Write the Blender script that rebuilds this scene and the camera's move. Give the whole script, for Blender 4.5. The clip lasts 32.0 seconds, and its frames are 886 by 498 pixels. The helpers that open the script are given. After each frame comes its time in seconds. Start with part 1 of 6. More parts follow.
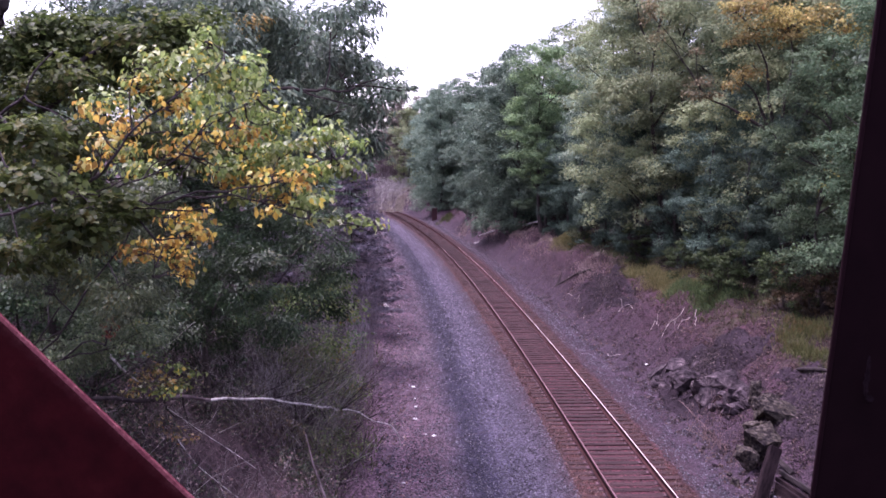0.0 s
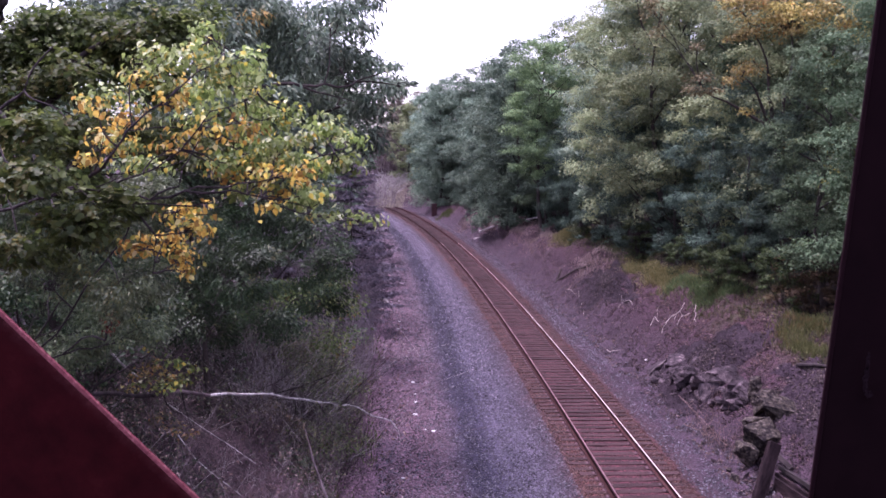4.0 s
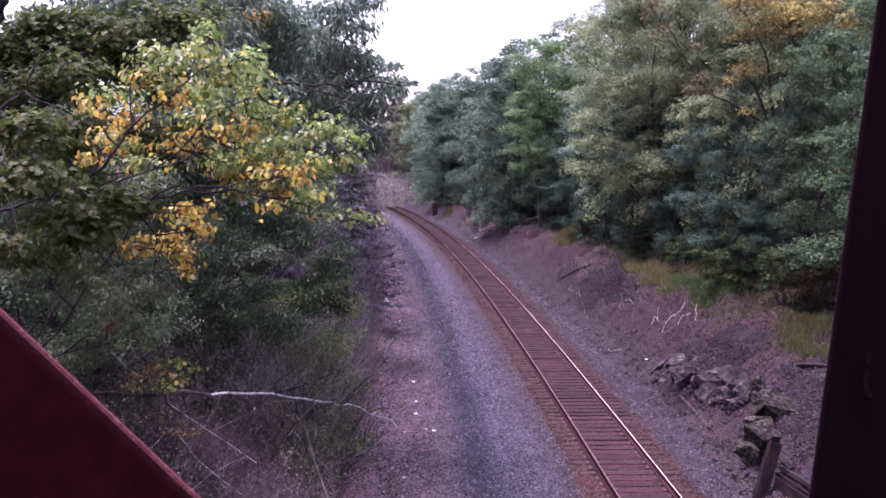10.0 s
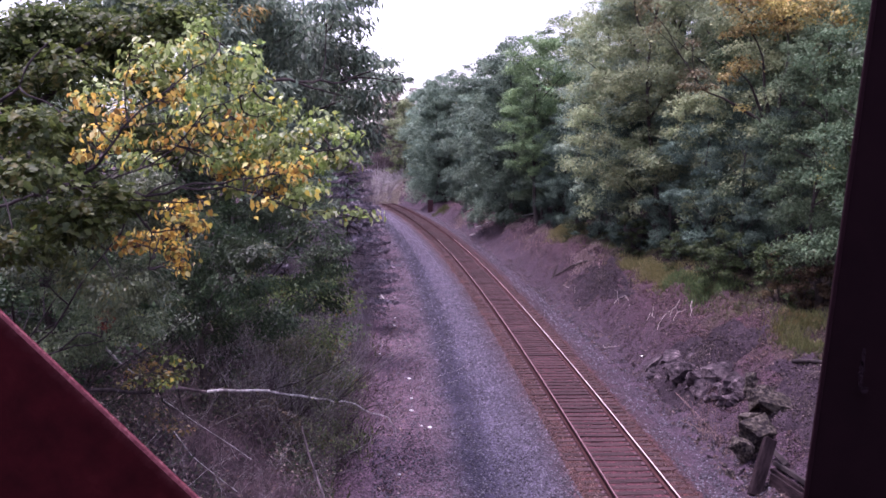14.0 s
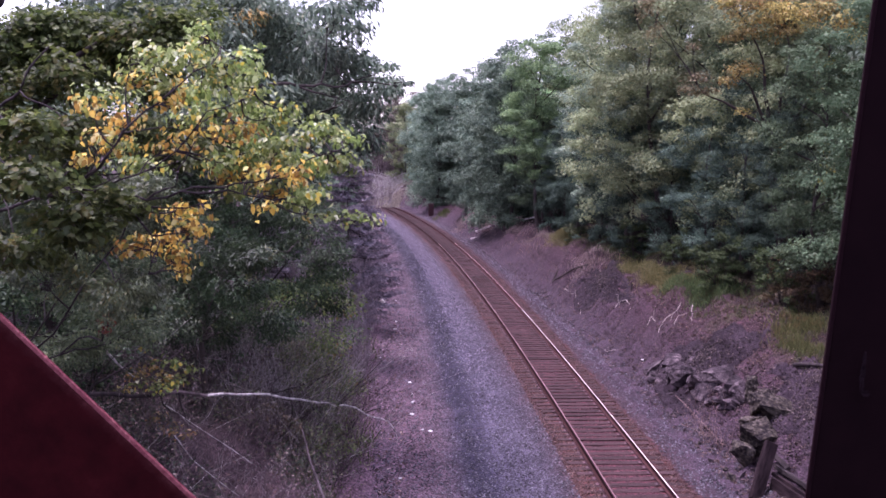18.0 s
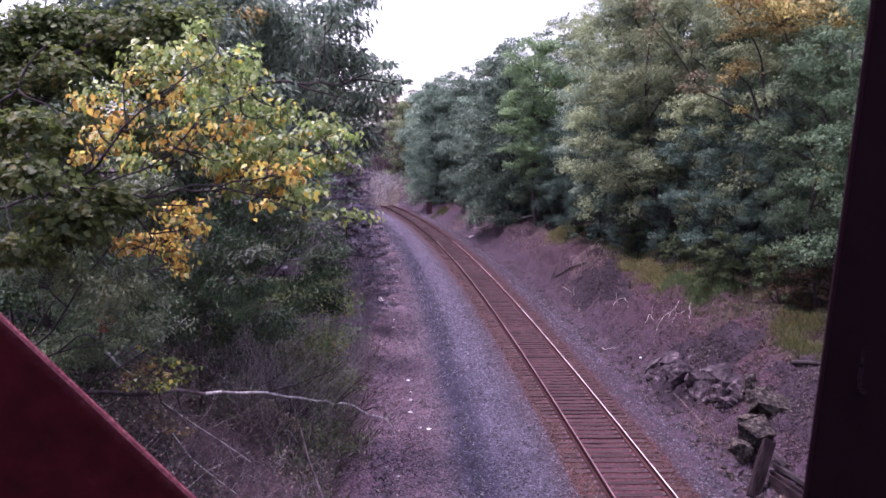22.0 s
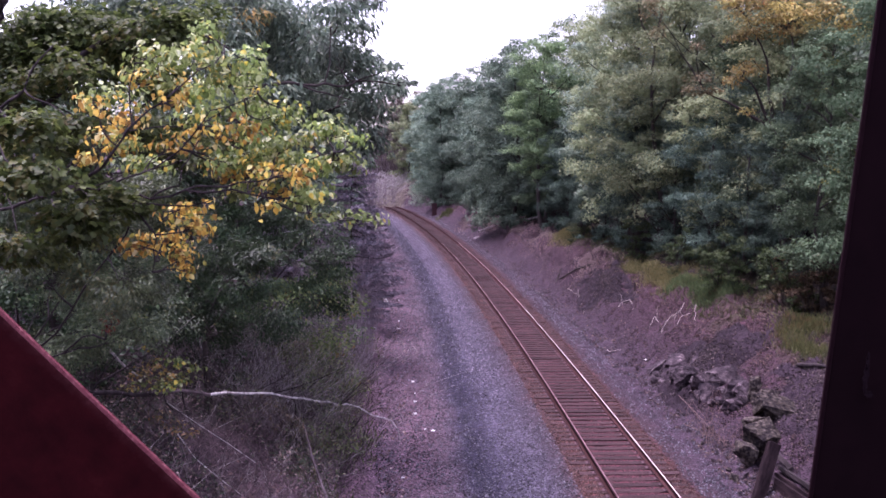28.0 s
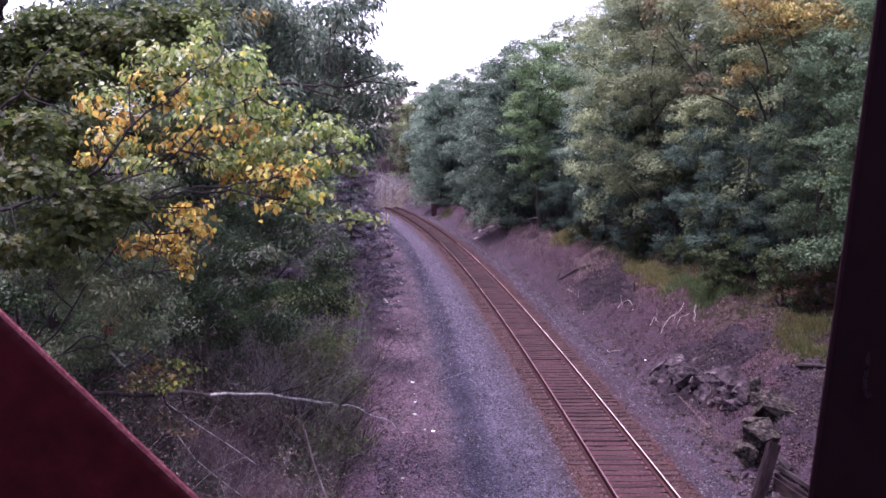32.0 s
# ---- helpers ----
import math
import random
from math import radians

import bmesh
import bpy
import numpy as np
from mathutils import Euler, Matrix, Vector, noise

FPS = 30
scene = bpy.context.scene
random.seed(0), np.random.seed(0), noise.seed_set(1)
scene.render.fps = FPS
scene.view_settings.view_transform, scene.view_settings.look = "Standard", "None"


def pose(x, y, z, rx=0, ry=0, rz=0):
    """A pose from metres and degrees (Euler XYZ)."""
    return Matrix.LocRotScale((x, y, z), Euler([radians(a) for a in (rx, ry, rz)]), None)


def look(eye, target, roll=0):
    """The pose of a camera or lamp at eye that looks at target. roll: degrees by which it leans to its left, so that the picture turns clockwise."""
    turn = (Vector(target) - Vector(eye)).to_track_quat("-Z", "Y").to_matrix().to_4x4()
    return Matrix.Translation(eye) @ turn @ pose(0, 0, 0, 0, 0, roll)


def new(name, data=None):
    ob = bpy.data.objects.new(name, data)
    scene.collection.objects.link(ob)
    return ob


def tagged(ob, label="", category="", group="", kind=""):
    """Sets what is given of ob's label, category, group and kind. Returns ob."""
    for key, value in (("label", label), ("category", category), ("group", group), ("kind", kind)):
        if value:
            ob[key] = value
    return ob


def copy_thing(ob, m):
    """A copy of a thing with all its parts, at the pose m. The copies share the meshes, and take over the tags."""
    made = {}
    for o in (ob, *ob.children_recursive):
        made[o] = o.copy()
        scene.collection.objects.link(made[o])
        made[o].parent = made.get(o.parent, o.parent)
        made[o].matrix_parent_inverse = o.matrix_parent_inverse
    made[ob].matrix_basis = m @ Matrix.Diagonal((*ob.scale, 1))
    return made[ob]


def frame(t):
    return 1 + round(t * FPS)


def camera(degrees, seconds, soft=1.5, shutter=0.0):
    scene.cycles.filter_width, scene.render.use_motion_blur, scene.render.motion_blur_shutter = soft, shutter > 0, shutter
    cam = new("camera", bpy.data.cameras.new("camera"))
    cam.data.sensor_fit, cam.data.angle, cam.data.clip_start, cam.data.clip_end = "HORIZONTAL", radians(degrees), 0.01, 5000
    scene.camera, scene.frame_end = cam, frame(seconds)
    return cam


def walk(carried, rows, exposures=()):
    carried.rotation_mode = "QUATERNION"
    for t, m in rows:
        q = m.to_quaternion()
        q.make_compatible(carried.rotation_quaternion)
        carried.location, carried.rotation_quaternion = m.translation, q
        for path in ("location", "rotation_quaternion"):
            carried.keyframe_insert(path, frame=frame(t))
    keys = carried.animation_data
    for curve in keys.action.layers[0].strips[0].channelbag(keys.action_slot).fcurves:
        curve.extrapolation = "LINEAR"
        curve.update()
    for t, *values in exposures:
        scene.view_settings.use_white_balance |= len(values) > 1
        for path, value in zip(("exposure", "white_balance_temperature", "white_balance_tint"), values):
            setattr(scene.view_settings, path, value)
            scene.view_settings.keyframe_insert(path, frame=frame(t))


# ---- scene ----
EYE = (0.0, 0.0, 8.27)


def aim(yaw, down, roll):
    """The camera's pose on the bridge: degrees to the left, below level, and of roll."""
    return pose(*EYE, 90 - down, 0, yaw) @ pose(0, 0, 0, 0, 0, roll)


cam = camera(47, 32.0, soft=1.7)
walk(cam, [
    (0.0, aim(0.038, 5.405, -0.022)),
    (0.5, aim(0.030, 5.373, -0.030)),
    (1.0, aim(0.039, 5.407, -0.035)),
    (1.5, aim(0.028, 5.305, -0.025)),
    (2.0, aim(0.016, 5.371, -0.019)),
    (2.5, aim(0.034, 5.447, -0.007)),
    (3.0, aim(0.058, 5.541, 0.067)),
    (3.5, aim(0.056, 5.630, 0.038)),
    (5.5, aim(-0.041, 5.674, 0.042)),
    (6.0, aim(-0.027, 5.642, 0.032)),
    (6.5, aim(-0.007, 5.789, 0.044)),
    (7.0, aim(-0.011, 5.725, 0.021)),
    (7.5, aim(-0.008, 5.822, 0.033)),
    (8.0, aim(-0.003, 5.583, -0.013)),
    (8.5, aim(0.127, 5.603, 0.012)),
    (9.0, aim(0.125, 5.579, 0.014)),
    (9.5, aim(0.103, 5.723, 0.021)),
    (10.0, aim(0.062, 5.686, 0.018)),
    (10.5, aim(0.044, 5.622, -0.003)),
    (11.0, aim(0.037, 5.577, -0.047)),
    (11.5, aim(0.014, 5.469, -0.062)),
    (12.0, aim(0.004, 5.471, -0.008)),
    (12.5, aim(0.014, 5.560, -0.051)),
    (13.0, aim(0.000, 5.617, 0.000)),
    (13.5, aim(-0.150, 5.746, 0.005)),
    (14.0, aim(-0.193, 5.865, 0.018)),
    (14.5, aim(-0.170, 5.798, 0.040)),
    (16.5, aim(-0.139, 5.570, -0.009)),
    (17.0, aim(-0.110, 5.714, -0.001)),
    (17.5, aim(-0.126, 5.638, 0.053)),
    (18.0, aim(-0.154, 5.658, -0.009)),
    (18.5, aim(-0.184, 5.581, 0.012)),
    (19.0, aim(-0.194, 5.573, 0.011)),
    (19.5, aim(-0.201, 5.614, -0.022)),
    (20.0, aim(-0.196, 5.679, 0.022)),
    (20.5, aim(-0.199, 5.774, 0.037)),
    (21.0, aim(-0.205, 5.812, 0.031)),
    (21.5, aim(-0.237, 5.727, 0.014)),
    (22.0, aim(-0.253, 5.765, 0.000)),
    (22.5, aim(-0.178, 5.766, 0.022)),
    (23.0, aim(-0.084, 5.748, 0.052)),
    (23.5, aim(-0.084, 5.801, 0.049)),
    (24.0, aim(-0.084, 5.884, 0.059)),
    (24.5, aim(-0.126, 5.560, 0.054)),
    (25.0, aim(-0.270, 5.493, -0.005)),
    (25.5, aim(-0.261, 5.655, 0.032)),
    (27.5, aim(-0.059, 5.650, 0.028)),
    (28.0, aim(0.028, 5.683, 0.101)),
    (28.5, aim(0.059, 5.816, 0.136)),
    (29.0, aim(0.090, 5.864, 0.124)),
    (29.5, aim(0.076, 5.827, 0.135)),
    (30.0, aim(0.025, 5.723, 0.133)),
    (30.5, aim(0.027, 5.600, 0.087)),
    (31.0, aim(0.048, 5.756, 0.151)),
    (31.5, aim(0.119, 5.983, 0.205)),
    (32.0, aim(0.010, 5.653, 0.081)),
], exposures=((0, 1.86, 5990, 43), (32, 1.86, 5990, 43)))

# ---- light ----
world = bpy.data.worlds.new("sky")
scene.world = world
world.use_nodes = True
wn, wl = world.node_tree.nodes, world.node_tree.links
sky = wn.new("ShaderNodeTexSky")
sky.sky_type, sky.sun_disc = "NISHITA", False
sky.sun_elevation, sky.sun_rotation = radians(72), radians(304)
sky.air_density, sky.dust_density, sky.ozone_density = 1.0, 2.5, 1.0
pale = wn.new("ShaderNodeHueSaturation")
pale.inputs["Saturation"].default_value = 0.45
wl.new(sky.outputs[0], pale.inputs["Color"])
wl.new(pale.outputs[0], wn["Background"].inputs["Color"])
wn["Background"].inputs["Strength"].default_value = 0.15

sun = new("sun", bpy.data.lights.new("sun", "SUN"))
sun.data.energy, sun.data.angle, sun.data.color = 1.5, radians(20), (1.0, 0.97, 0.95)
sun.matrix_world = look((-12, 8, 45), (0, 0, 0))


# ---- materials ----
def material(name, rough=0.8, metal=0.0, spec=0.3):
    m = bpy.data.materials.new(name)
    m.use_nodes = True
    b = m.node_tree.nodes["Principled BSDF"]
    b.inputs["Roughness"].default_value, b.inputs["Metallic"].default_value = rough, metal
    b.inputs["Specular IOR Level"].default_value = spec
    return m, m.node_tree.nodes, m.node_tree.links, b


def ramp(n, stops):
    r = n.new("ShaderNodeValToRGB")
    e = r.color_ramp.elements
    while len(e) < len(stops):
        e.new(0.5)
    for el, (p, c) in zip(e, stops):
        el.position, el.color = p, (*c, 1)
    return r


def noise_node(n, l, co, scale, detail=4.0, rough=0.6):
    x = n.new("ShaderNodeTexNoise")
    x.inputs["Scale"].default_value, x.inputs["Detail"].default_value, x.inputs["Roughness"].default_value = scale, detail, rough
    l.new(co, x.inputs["Vector"])
    return x


def mix(n, l, kind, fac, a, b):
    x = n.new("ShaderNodeMix")
    x.data_type, x.blend_type = "RGBA", kind
    for sock, v in ((x.inputs[0], fac), (x.inputs[6], a), (x.inputs[7], b)):
        if hasattr(v, "links") or hasattr(v, "is_linked"):
            l.new(v, sock)
        else:
            sock.default_value = v if isinstance(v, (int, float)) else (*v, 1)
    return x.outputs[2]


def bump(n, l, b, height, strength, distance):
    x = n.new("ShaderNodeBump")
    x.inputs["Strength"].default_value, x.inputs["Distance"].default_value = strength, distance
    l.new(height, x.inputs["Height"])
    l.new(x.outputs[0], b.inputs["Normal"])


def leaf_material(name, stops, patch=None, translucent=0.28, scale=0.6, rough=0.6, spec=0.2, clumps=0.0):
    """Leaves: every leaf takes its own tone, and each clump (clumps: how many a metre); patch adds turned foliage in clumps, (colour, share)."""
    m, n, l, b = material(name, rough, 0, spec)
    geo, info, tc = n.new("ShaderNodeNewGeometry"), n.new("ShaderNodeObjectInfo"), n.new("ShaderNodeTexCoord")
    r = ramp(n, stops)
    l.new(geo.outputs["Random Per Island"], r.inputs[0])
    col = r.outputs[0]
    if patch:
        nz = noise_node(n, l, tc.outputs["Object"], scale, 2.0)
        add = n.new("ShaderNodeMath")
        add.operation = "MULTIPLY_ADD"
        l.new(geo.outputs["Random Per Island"], add.inputs[0])
        add.inputs[1].default_value = 0.25
        l.new(nz.outputs[0], add.inputs[2])
        pr = ramp(n, [(patch[1], (0, 0, 0)), (patch[1] + 0.07, (1, 1, 1))])
        l.new(add.outputs[0], pr.inputs[0])
        col = mix(n, l, "MIX", pr.outputs[0], col, patch[0])
    if clumps:
        tone = ramp(n, [(0.36, (0.64, 0.66, 0.69)), (0.64, (1.32, 1.28, 1.24))])
        l.new(noise_node(n, l, tc.outputs["Object"], clumps, 3.0).outputs[0], tone.inputs[0])
        col = mix(n, l, "MULTIPLY", 1.0, col, tone.outputs[0])
    hs = n.new("ShaderNodeHueSaturation")
    for k, lo, hi in (("Hue", 0.49, 0.512), ("Value", 0.7, 1.3)):
        mr = n.new("ShaderNodeMapRange")
        mr.inputs["To Min"].default_value, mr.inputs["To Max"].default_value = lo, hi
        l.new(info.outputs["Random"], mr.inputs["Value"])
        l.new(mr.outputs[0], hs.inputs[k])
    l.new(col, hs.inputs["Color"])
    l.new(hs.outputs[0], b.inputs["Base Color"])
    tr = n.new("ShaderNodeBsdfTranslucent")
    l.new(hs.outputs[0], tr.inputs["Color"])
    mx = n.new("ShaderNodeMixShader")
    mx.inputs[0].default_value = translucent
    l.new(b.outputs[0], mx.inputs[1])
    l.new(tr.outputs[0], mx.inputs[2])
    l.new(mx.outputs[0], n["Material Output"].inputs["Surface"])
    return m


def bark_material(name, dark, light, scale=6.0, stretch=0.25, spec=0.2):
    m, n, l, b = material(name, 0.9, 0, spec)
    tc, mp = n.new("ShaderNodeTexCoord"), n.new("ShaderNodeMapping")
    mp.inputs["Scale"].default_value = (1, 1, stretch)
    l.new(tc.outputs["Object"], mp.inputs["Vector"])
    nz = noise_node(n, l, mp.outputs[0], scale, 8.0, 0.7)
    r = ramp(n, [(0.35, dark), (0.65, light)])
    l.new(nz.outputs[0], r.inputs[0])
    l.new(r.outputs[0], b.inputs["Base Color"])
    bump(n, l, b, nz.outputs[0], 0.6, 0.02)
    return m


def rough_material(name, stops, scale, rough=0.85, metal=0.0, bump_d=0.01, big=0.7, spec=0.3):
    """Two scales of noise through one ramp, with relief and a tone for each object."""
    m, n, l, b = material(name, rough, metal, spec)
    tc, info = n.new("ShaderNodeTexCoord"), n.new("ShaderNodeObjectInfo")
    fine, wide = noise_node(n, l, tc.outputs["Object"], scale, 8.0, 0.7), noise_node(n, l, tc.outputs["Object"], scale * 0.12, 3.0)
    mid = n.new("ShaderNodeMix")
    mid.inputs[0].default_value = big * 0.5
    l.new(fine.outputs[0], mid.inputs[2])
    l.new(wide.outputs[0], mid.inputs[3])
    r = ramp(n, stops)
    l.new(mid.outputs[0], r.inputs[0])
    hs, mr = n.new("ShaderNodeHueSaturation"), n.new("ShaderNodeMapRange")
    mr.inputs["To Min"].default_value, mr.inputs["To Max"].default_value = 0.7, 1.3
    l.new(info.outputs["Random"], mr.inputs["Value"])
    l.new(mr.outputs[0], hs.inputs["Value"])
    l.new(r.outputs[0], hs.inputs["Color"])
    l.new(hs.outputs[0], b.inputs["Base Color"])
    bump(n, l, b, fine.outputs[0], 0.7, bump_d)
    return m


def ground_material():
    """One sheet: forest floor, gravel bed, rusty cribs and earth bank, by the distance from the track (the plan map's x)."""
    m, n, l, b = material("ground", 0.95, 0, 0.2)
    tc, uv, sep = n.new("ShaderNodeTexCoord"), n.new("ShaderNodeUVMap"), n.new("ShaderNodeSeparateXYZ")
    uv.uv_map = "plan"
    l.new(uv.outputs[0], sep.inputs[0])
    co = tc.outputs["Object"]
    wob = noise_node(n, l, co, 0.5, 6.0, 0.65)
    sh = n.new("ShaderNodeMath")
    sh.operation = "MULTIPLY_ADD"
    l.new(wob.outputs[0], sh.inputs[0])
    sh.inputs[1].default_value = 1.0
    l.new(sep.outputs[0], sh.inputs[2])
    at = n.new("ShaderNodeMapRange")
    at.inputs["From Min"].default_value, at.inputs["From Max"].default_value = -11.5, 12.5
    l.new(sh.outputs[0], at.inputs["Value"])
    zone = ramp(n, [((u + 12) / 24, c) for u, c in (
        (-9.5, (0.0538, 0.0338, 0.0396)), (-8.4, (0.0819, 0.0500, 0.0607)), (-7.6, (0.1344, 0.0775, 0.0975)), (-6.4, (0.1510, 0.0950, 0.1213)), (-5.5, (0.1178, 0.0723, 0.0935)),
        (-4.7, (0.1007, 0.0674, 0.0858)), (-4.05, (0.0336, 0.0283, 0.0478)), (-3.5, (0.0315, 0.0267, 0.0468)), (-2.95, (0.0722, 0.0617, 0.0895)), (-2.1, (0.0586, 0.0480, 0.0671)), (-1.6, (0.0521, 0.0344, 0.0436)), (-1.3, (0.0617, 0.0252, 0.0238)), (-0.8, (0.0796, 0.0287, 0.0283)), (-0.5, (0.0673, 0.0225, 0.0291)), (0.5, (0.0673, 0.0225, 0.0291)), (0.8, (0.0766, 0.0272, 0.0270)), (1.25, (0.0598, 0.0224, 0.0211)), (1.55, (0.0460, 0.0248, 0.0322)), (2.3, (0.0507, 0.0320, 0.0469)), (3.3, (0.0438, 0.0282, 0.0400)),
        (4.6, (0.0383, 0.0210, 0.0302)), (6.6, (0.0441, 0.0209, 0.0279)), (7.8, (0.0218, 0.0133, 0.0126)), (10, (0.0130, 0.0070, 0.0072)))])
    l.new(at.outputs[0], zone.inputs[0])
    cell = n.new("ShaderNodeTexVoronoi")
    cell.inputs["Scale"].default_value = 20.0
    l.new(co, cell.inputs["Vector"])
    grey = n.new("ShaderNodeSeparateColor")
    l.new(cell.outputs["Color"], grey.inputs[0])
    tone = ramp(n, [(0.0, (0.2, 0.2, 0.21)), (0.5, (0.88, 0.87, 0.88)), (0.85, (1.55, 1.5, 1.55)), (1.0, (2.1, 2.05, 2.1))])
    l.new(grey.outputs[0], tone.inputs[0])
    col = mix(n, l, "MULTIPLY", 0.85, zone.outputs[0], tone.outputs[0])
    patch = noise_node(n, l, co, 1.6, 5.0, 0.7)
    pr = ramp(n, [(0.3, (0.62, 0.6, 0.62)), (0.7, (1.3, 1.3, 1.3))])
    l.new(patch.outputs[0], pr.inputs[0])
    col = mix(n, l, "MULTIPLY", 0.5, col, pr.outputs[0])
    gr = noise_node(n, l, co, 0.35, 5.0, 0.7)
    gm = ramp(n, [(0.52, (0, 0, 0)), (0.62, (1, 1, 1))])
    l.new(gr.outputs[0], gm.inputs[0])
    band = ramp(n, [((u + 12) / 24, c) for u, c in ((5.6, (0, 0, 0)), (6.6, (0.7,) * 3), (9.0, (0.7,) * 3), (11.0, (0.1,) * 3))])
    l.new(at.outputs[0], band.inputs[0])
    both = mix(n, l, "MULTIPLY", 1.0, gm.outputs[0], band.outputs[0])
    col = mix(n, l, "MIX", both, col, (0.05, 0.054, 0.018))
    l.new(col, b.inputs["Base Color"])
    ht = n.new("ShaderNodeMath")
    ht.operation = "MULTIPLY_ADD"
    l.new(patch.outputs[0], ht.inputs[0])
    ht.inputs[1].default_value = 1.5
    l.new(cell.outputs["Distance"], ht.inputs[2])
    bump(n, l, b, ht.outputs[0], 0.9, 0.05)
    return m


def rim_lit_paint(name, wide):
    """Dark red paint with ragged wear; the sky-lit rim is painted in paler along both edges of a member."""
    m, n, l, b = material(name, 0.85, 0, 0.08)
    tc, sep = n.new("ShaderNodeTexCoord"), n.new("ShaderNodeSeparateXYZ")
    l.new(tc.outputs["Object"], sep.inputs[0])
    far = n.new("ShaderNodeMath")
    far.operation = "ABSOLUTE"
    l.new(sep.outputs[0], far.inputs[0])
    grain = noise_node(n, l, tc.outputs["Object"], 55.0, 5.0, 0.7)
    edge = n.new("ShaderNodeMath")
    edge.operation = "MULTIPLY_ADD"
    l.new(grain.outputs[0], edge.inputs[0])
    edge.inputs[1].default_value = 0.035
    l.new(far.outputs[0], edge.inputs[2])
    reach = n.new("ShaderNodeMapRange")
    reach.inputs["From Min"].default_value, reach.inputs["From Max"].default_value = wide / 2 - 0.012, wide / 2 + 0.016
    l.new(edge.outputs[0], reach.inputs["Value"])
    patch = noise_node(n, l, tc.outputs["Object"], 14.0, 4.0, 0.6)
    base = ramp(n, [(0.3, (0.0232, 0.0019, 0.0037)), (0.6, (0.0380, 0.0035, 0.0057)), (0.8, (0.0633, 0.0091, 0.0113))])
    l.new(patch.outputs[0], base.inputs[0])
    rim = ramp(n, [(0.0, (0, 0, 0)), (0.45, (0.16,) * 3), (0.8, (0.6,) * 3), (1.0, (1,) * 3)])
    l.new(reach.outputs[0], rim.inputs[0])
    col = mix(n, l, "MIX", rim.outputs[0], base.outputs[0], (0.15, 0.045, 0.052))
    l.new(col, b.inputs["Base Color"])
    bump(n, l, b, grain.outputs[0], 0.4, 0.002)
    return m


GROUND = ground_material()
RED_DIAGONAL = rim_lit_paint("rim_lit_red_paint", 0.62)
TIE = rough_material("tie_wood", [(0.3, (0.0112, 0.0053, 0.0062)), (0.55, (0.0439, 0.0206, 0.0228)), (0.75, (0.0836, 0.0430, 0.0440))], 9.0, 0.9, 0, 0.012)
RUST = rough_material("rusty_rail", [(0.3, (0.0146, 0.0060, 0.0073)), (0.7, (0.0438, 0.0171, 0.0194))], 12.0, 0.9, 0.0, 0.002, spec=0.08)
# Two tones of rail head: the strength of the sky's glint is in the colour.
SHINE = rough_material("worn_faint_glint_head", [(0.3, (0.3060, 0.1620, 0.1800)), (0.7, (0.6290, 0.3960, 0.4140))], 20.0, 0.5, 1.0, 0.0005)
POLISH = rough_material("polished_glint_head", [(0.3, (0.48, 0.37, 0.37)), (0.7, (0.78, 0.64, 0.63))], 20.0, 0.5, 1.0, 0.0005)
FOOT = rough_material("rusty_rail_foot", [(0.3, (0.030, 0.0125, 0.0135)), (0.7, (0.085, 0.036, 0.037))], 12.0, 0.95, 0.0, 0.003, spec=0.08)
PLATE = rough_material("rusty_plate", [(0.3, (0.045, 0.022, 0.028)), (0.7, (0.11, 0.058, 0.07))], 15.0, 0.75, 0.2, 0.002)
# Paler red for the edge strips: the sky-lit rim is in the colour.
RED_RIM = rough_material("rim_lit_red_edge", [(0.35, (0.1683, 0.0360, 0.0547)), (0.55, (0.3580, 0.1123, 0.1296)), (0.7, (0.7160, 0.3209, 0.3237))], 110.0, 0.9, 0.0, 0.006, spec=0.1)
# Near-black base: the shade of the backlit members is put into the colour.
RED_DARK = rough_material("shade_dark_paint", [(0.3, (0.0076, 0.0027, 0.0044)), (0.6, (0.0148, 0.0055, 0.0080)), (0.74, (0.0426, 0.0153, 0.0173))], 10.0, 0.9, 0.0, 0.002, spec=0.05)
SCRAPE = rough_material("rusty_scrape", [(0.3, (0.0078, 0.0036, 0.0062)), (0.7, (0.0145, 0.0075, 0.0105))], 60.0, 0.9, spec=0.05)
CONCRETE = rough_material("concrete", [(0.3, (0.22, 0.21, 0.2)), (0.7, (0.36, 0.34, 0.32))], 6.0, 0.9)
ASPHALT = rough_material("asphalt", [(0.3, (0.035, 0.035, 0.036)), (0.7, (0.07, 0.07, 0.07))], 20.0, 0.95)
ROCK = rough_material("dark_ledge_rock", [(0.391, (0.0149, 0.0109, 0.0138)), (0.484, (0.0478, 0.0350, 0.0423)), (0.550, (0.0867, 0.0642, 0.0729)), (0.629, (0.1943, 0.1531, 0.1604))], 5.0, 0.95, 0, 0.05, 0.7, spec=0.1)
MOSSY = rough_material("mossy_rock", [(0.405, (0.0099, 0.0073, 0.0092)), (0.479, (0.0318, 0.0243, 0.0257)), (0.529, (0.0605, 0.0507, 0.0392)), (0.578, (0.1020, 0.0822, 0.0717)), (0.64, (0.1890, 0.1481, 0.1586))], 9.0, 0.95, 0, 0.05, 0.5, spec=0.1)
BARK = bark_material("bark", (0.018, 0.013, 0.013), (0.06, 0.046, 0.044))
TWIG = bark_material("bare_twig", (0.016, 0.011, 0.013), (0.21, 0.156, 0.168), 1.6)
BLEACHED = bark_material("bleached_wood", (0.2, 0.175, 0.175), (0.5, 0.45, 0.45), 5.0)
SAPLING = bark_material("bare_sapling", (0.10, 0.074, 0.09), (0.36, 0.285, 0.32), 3.0)
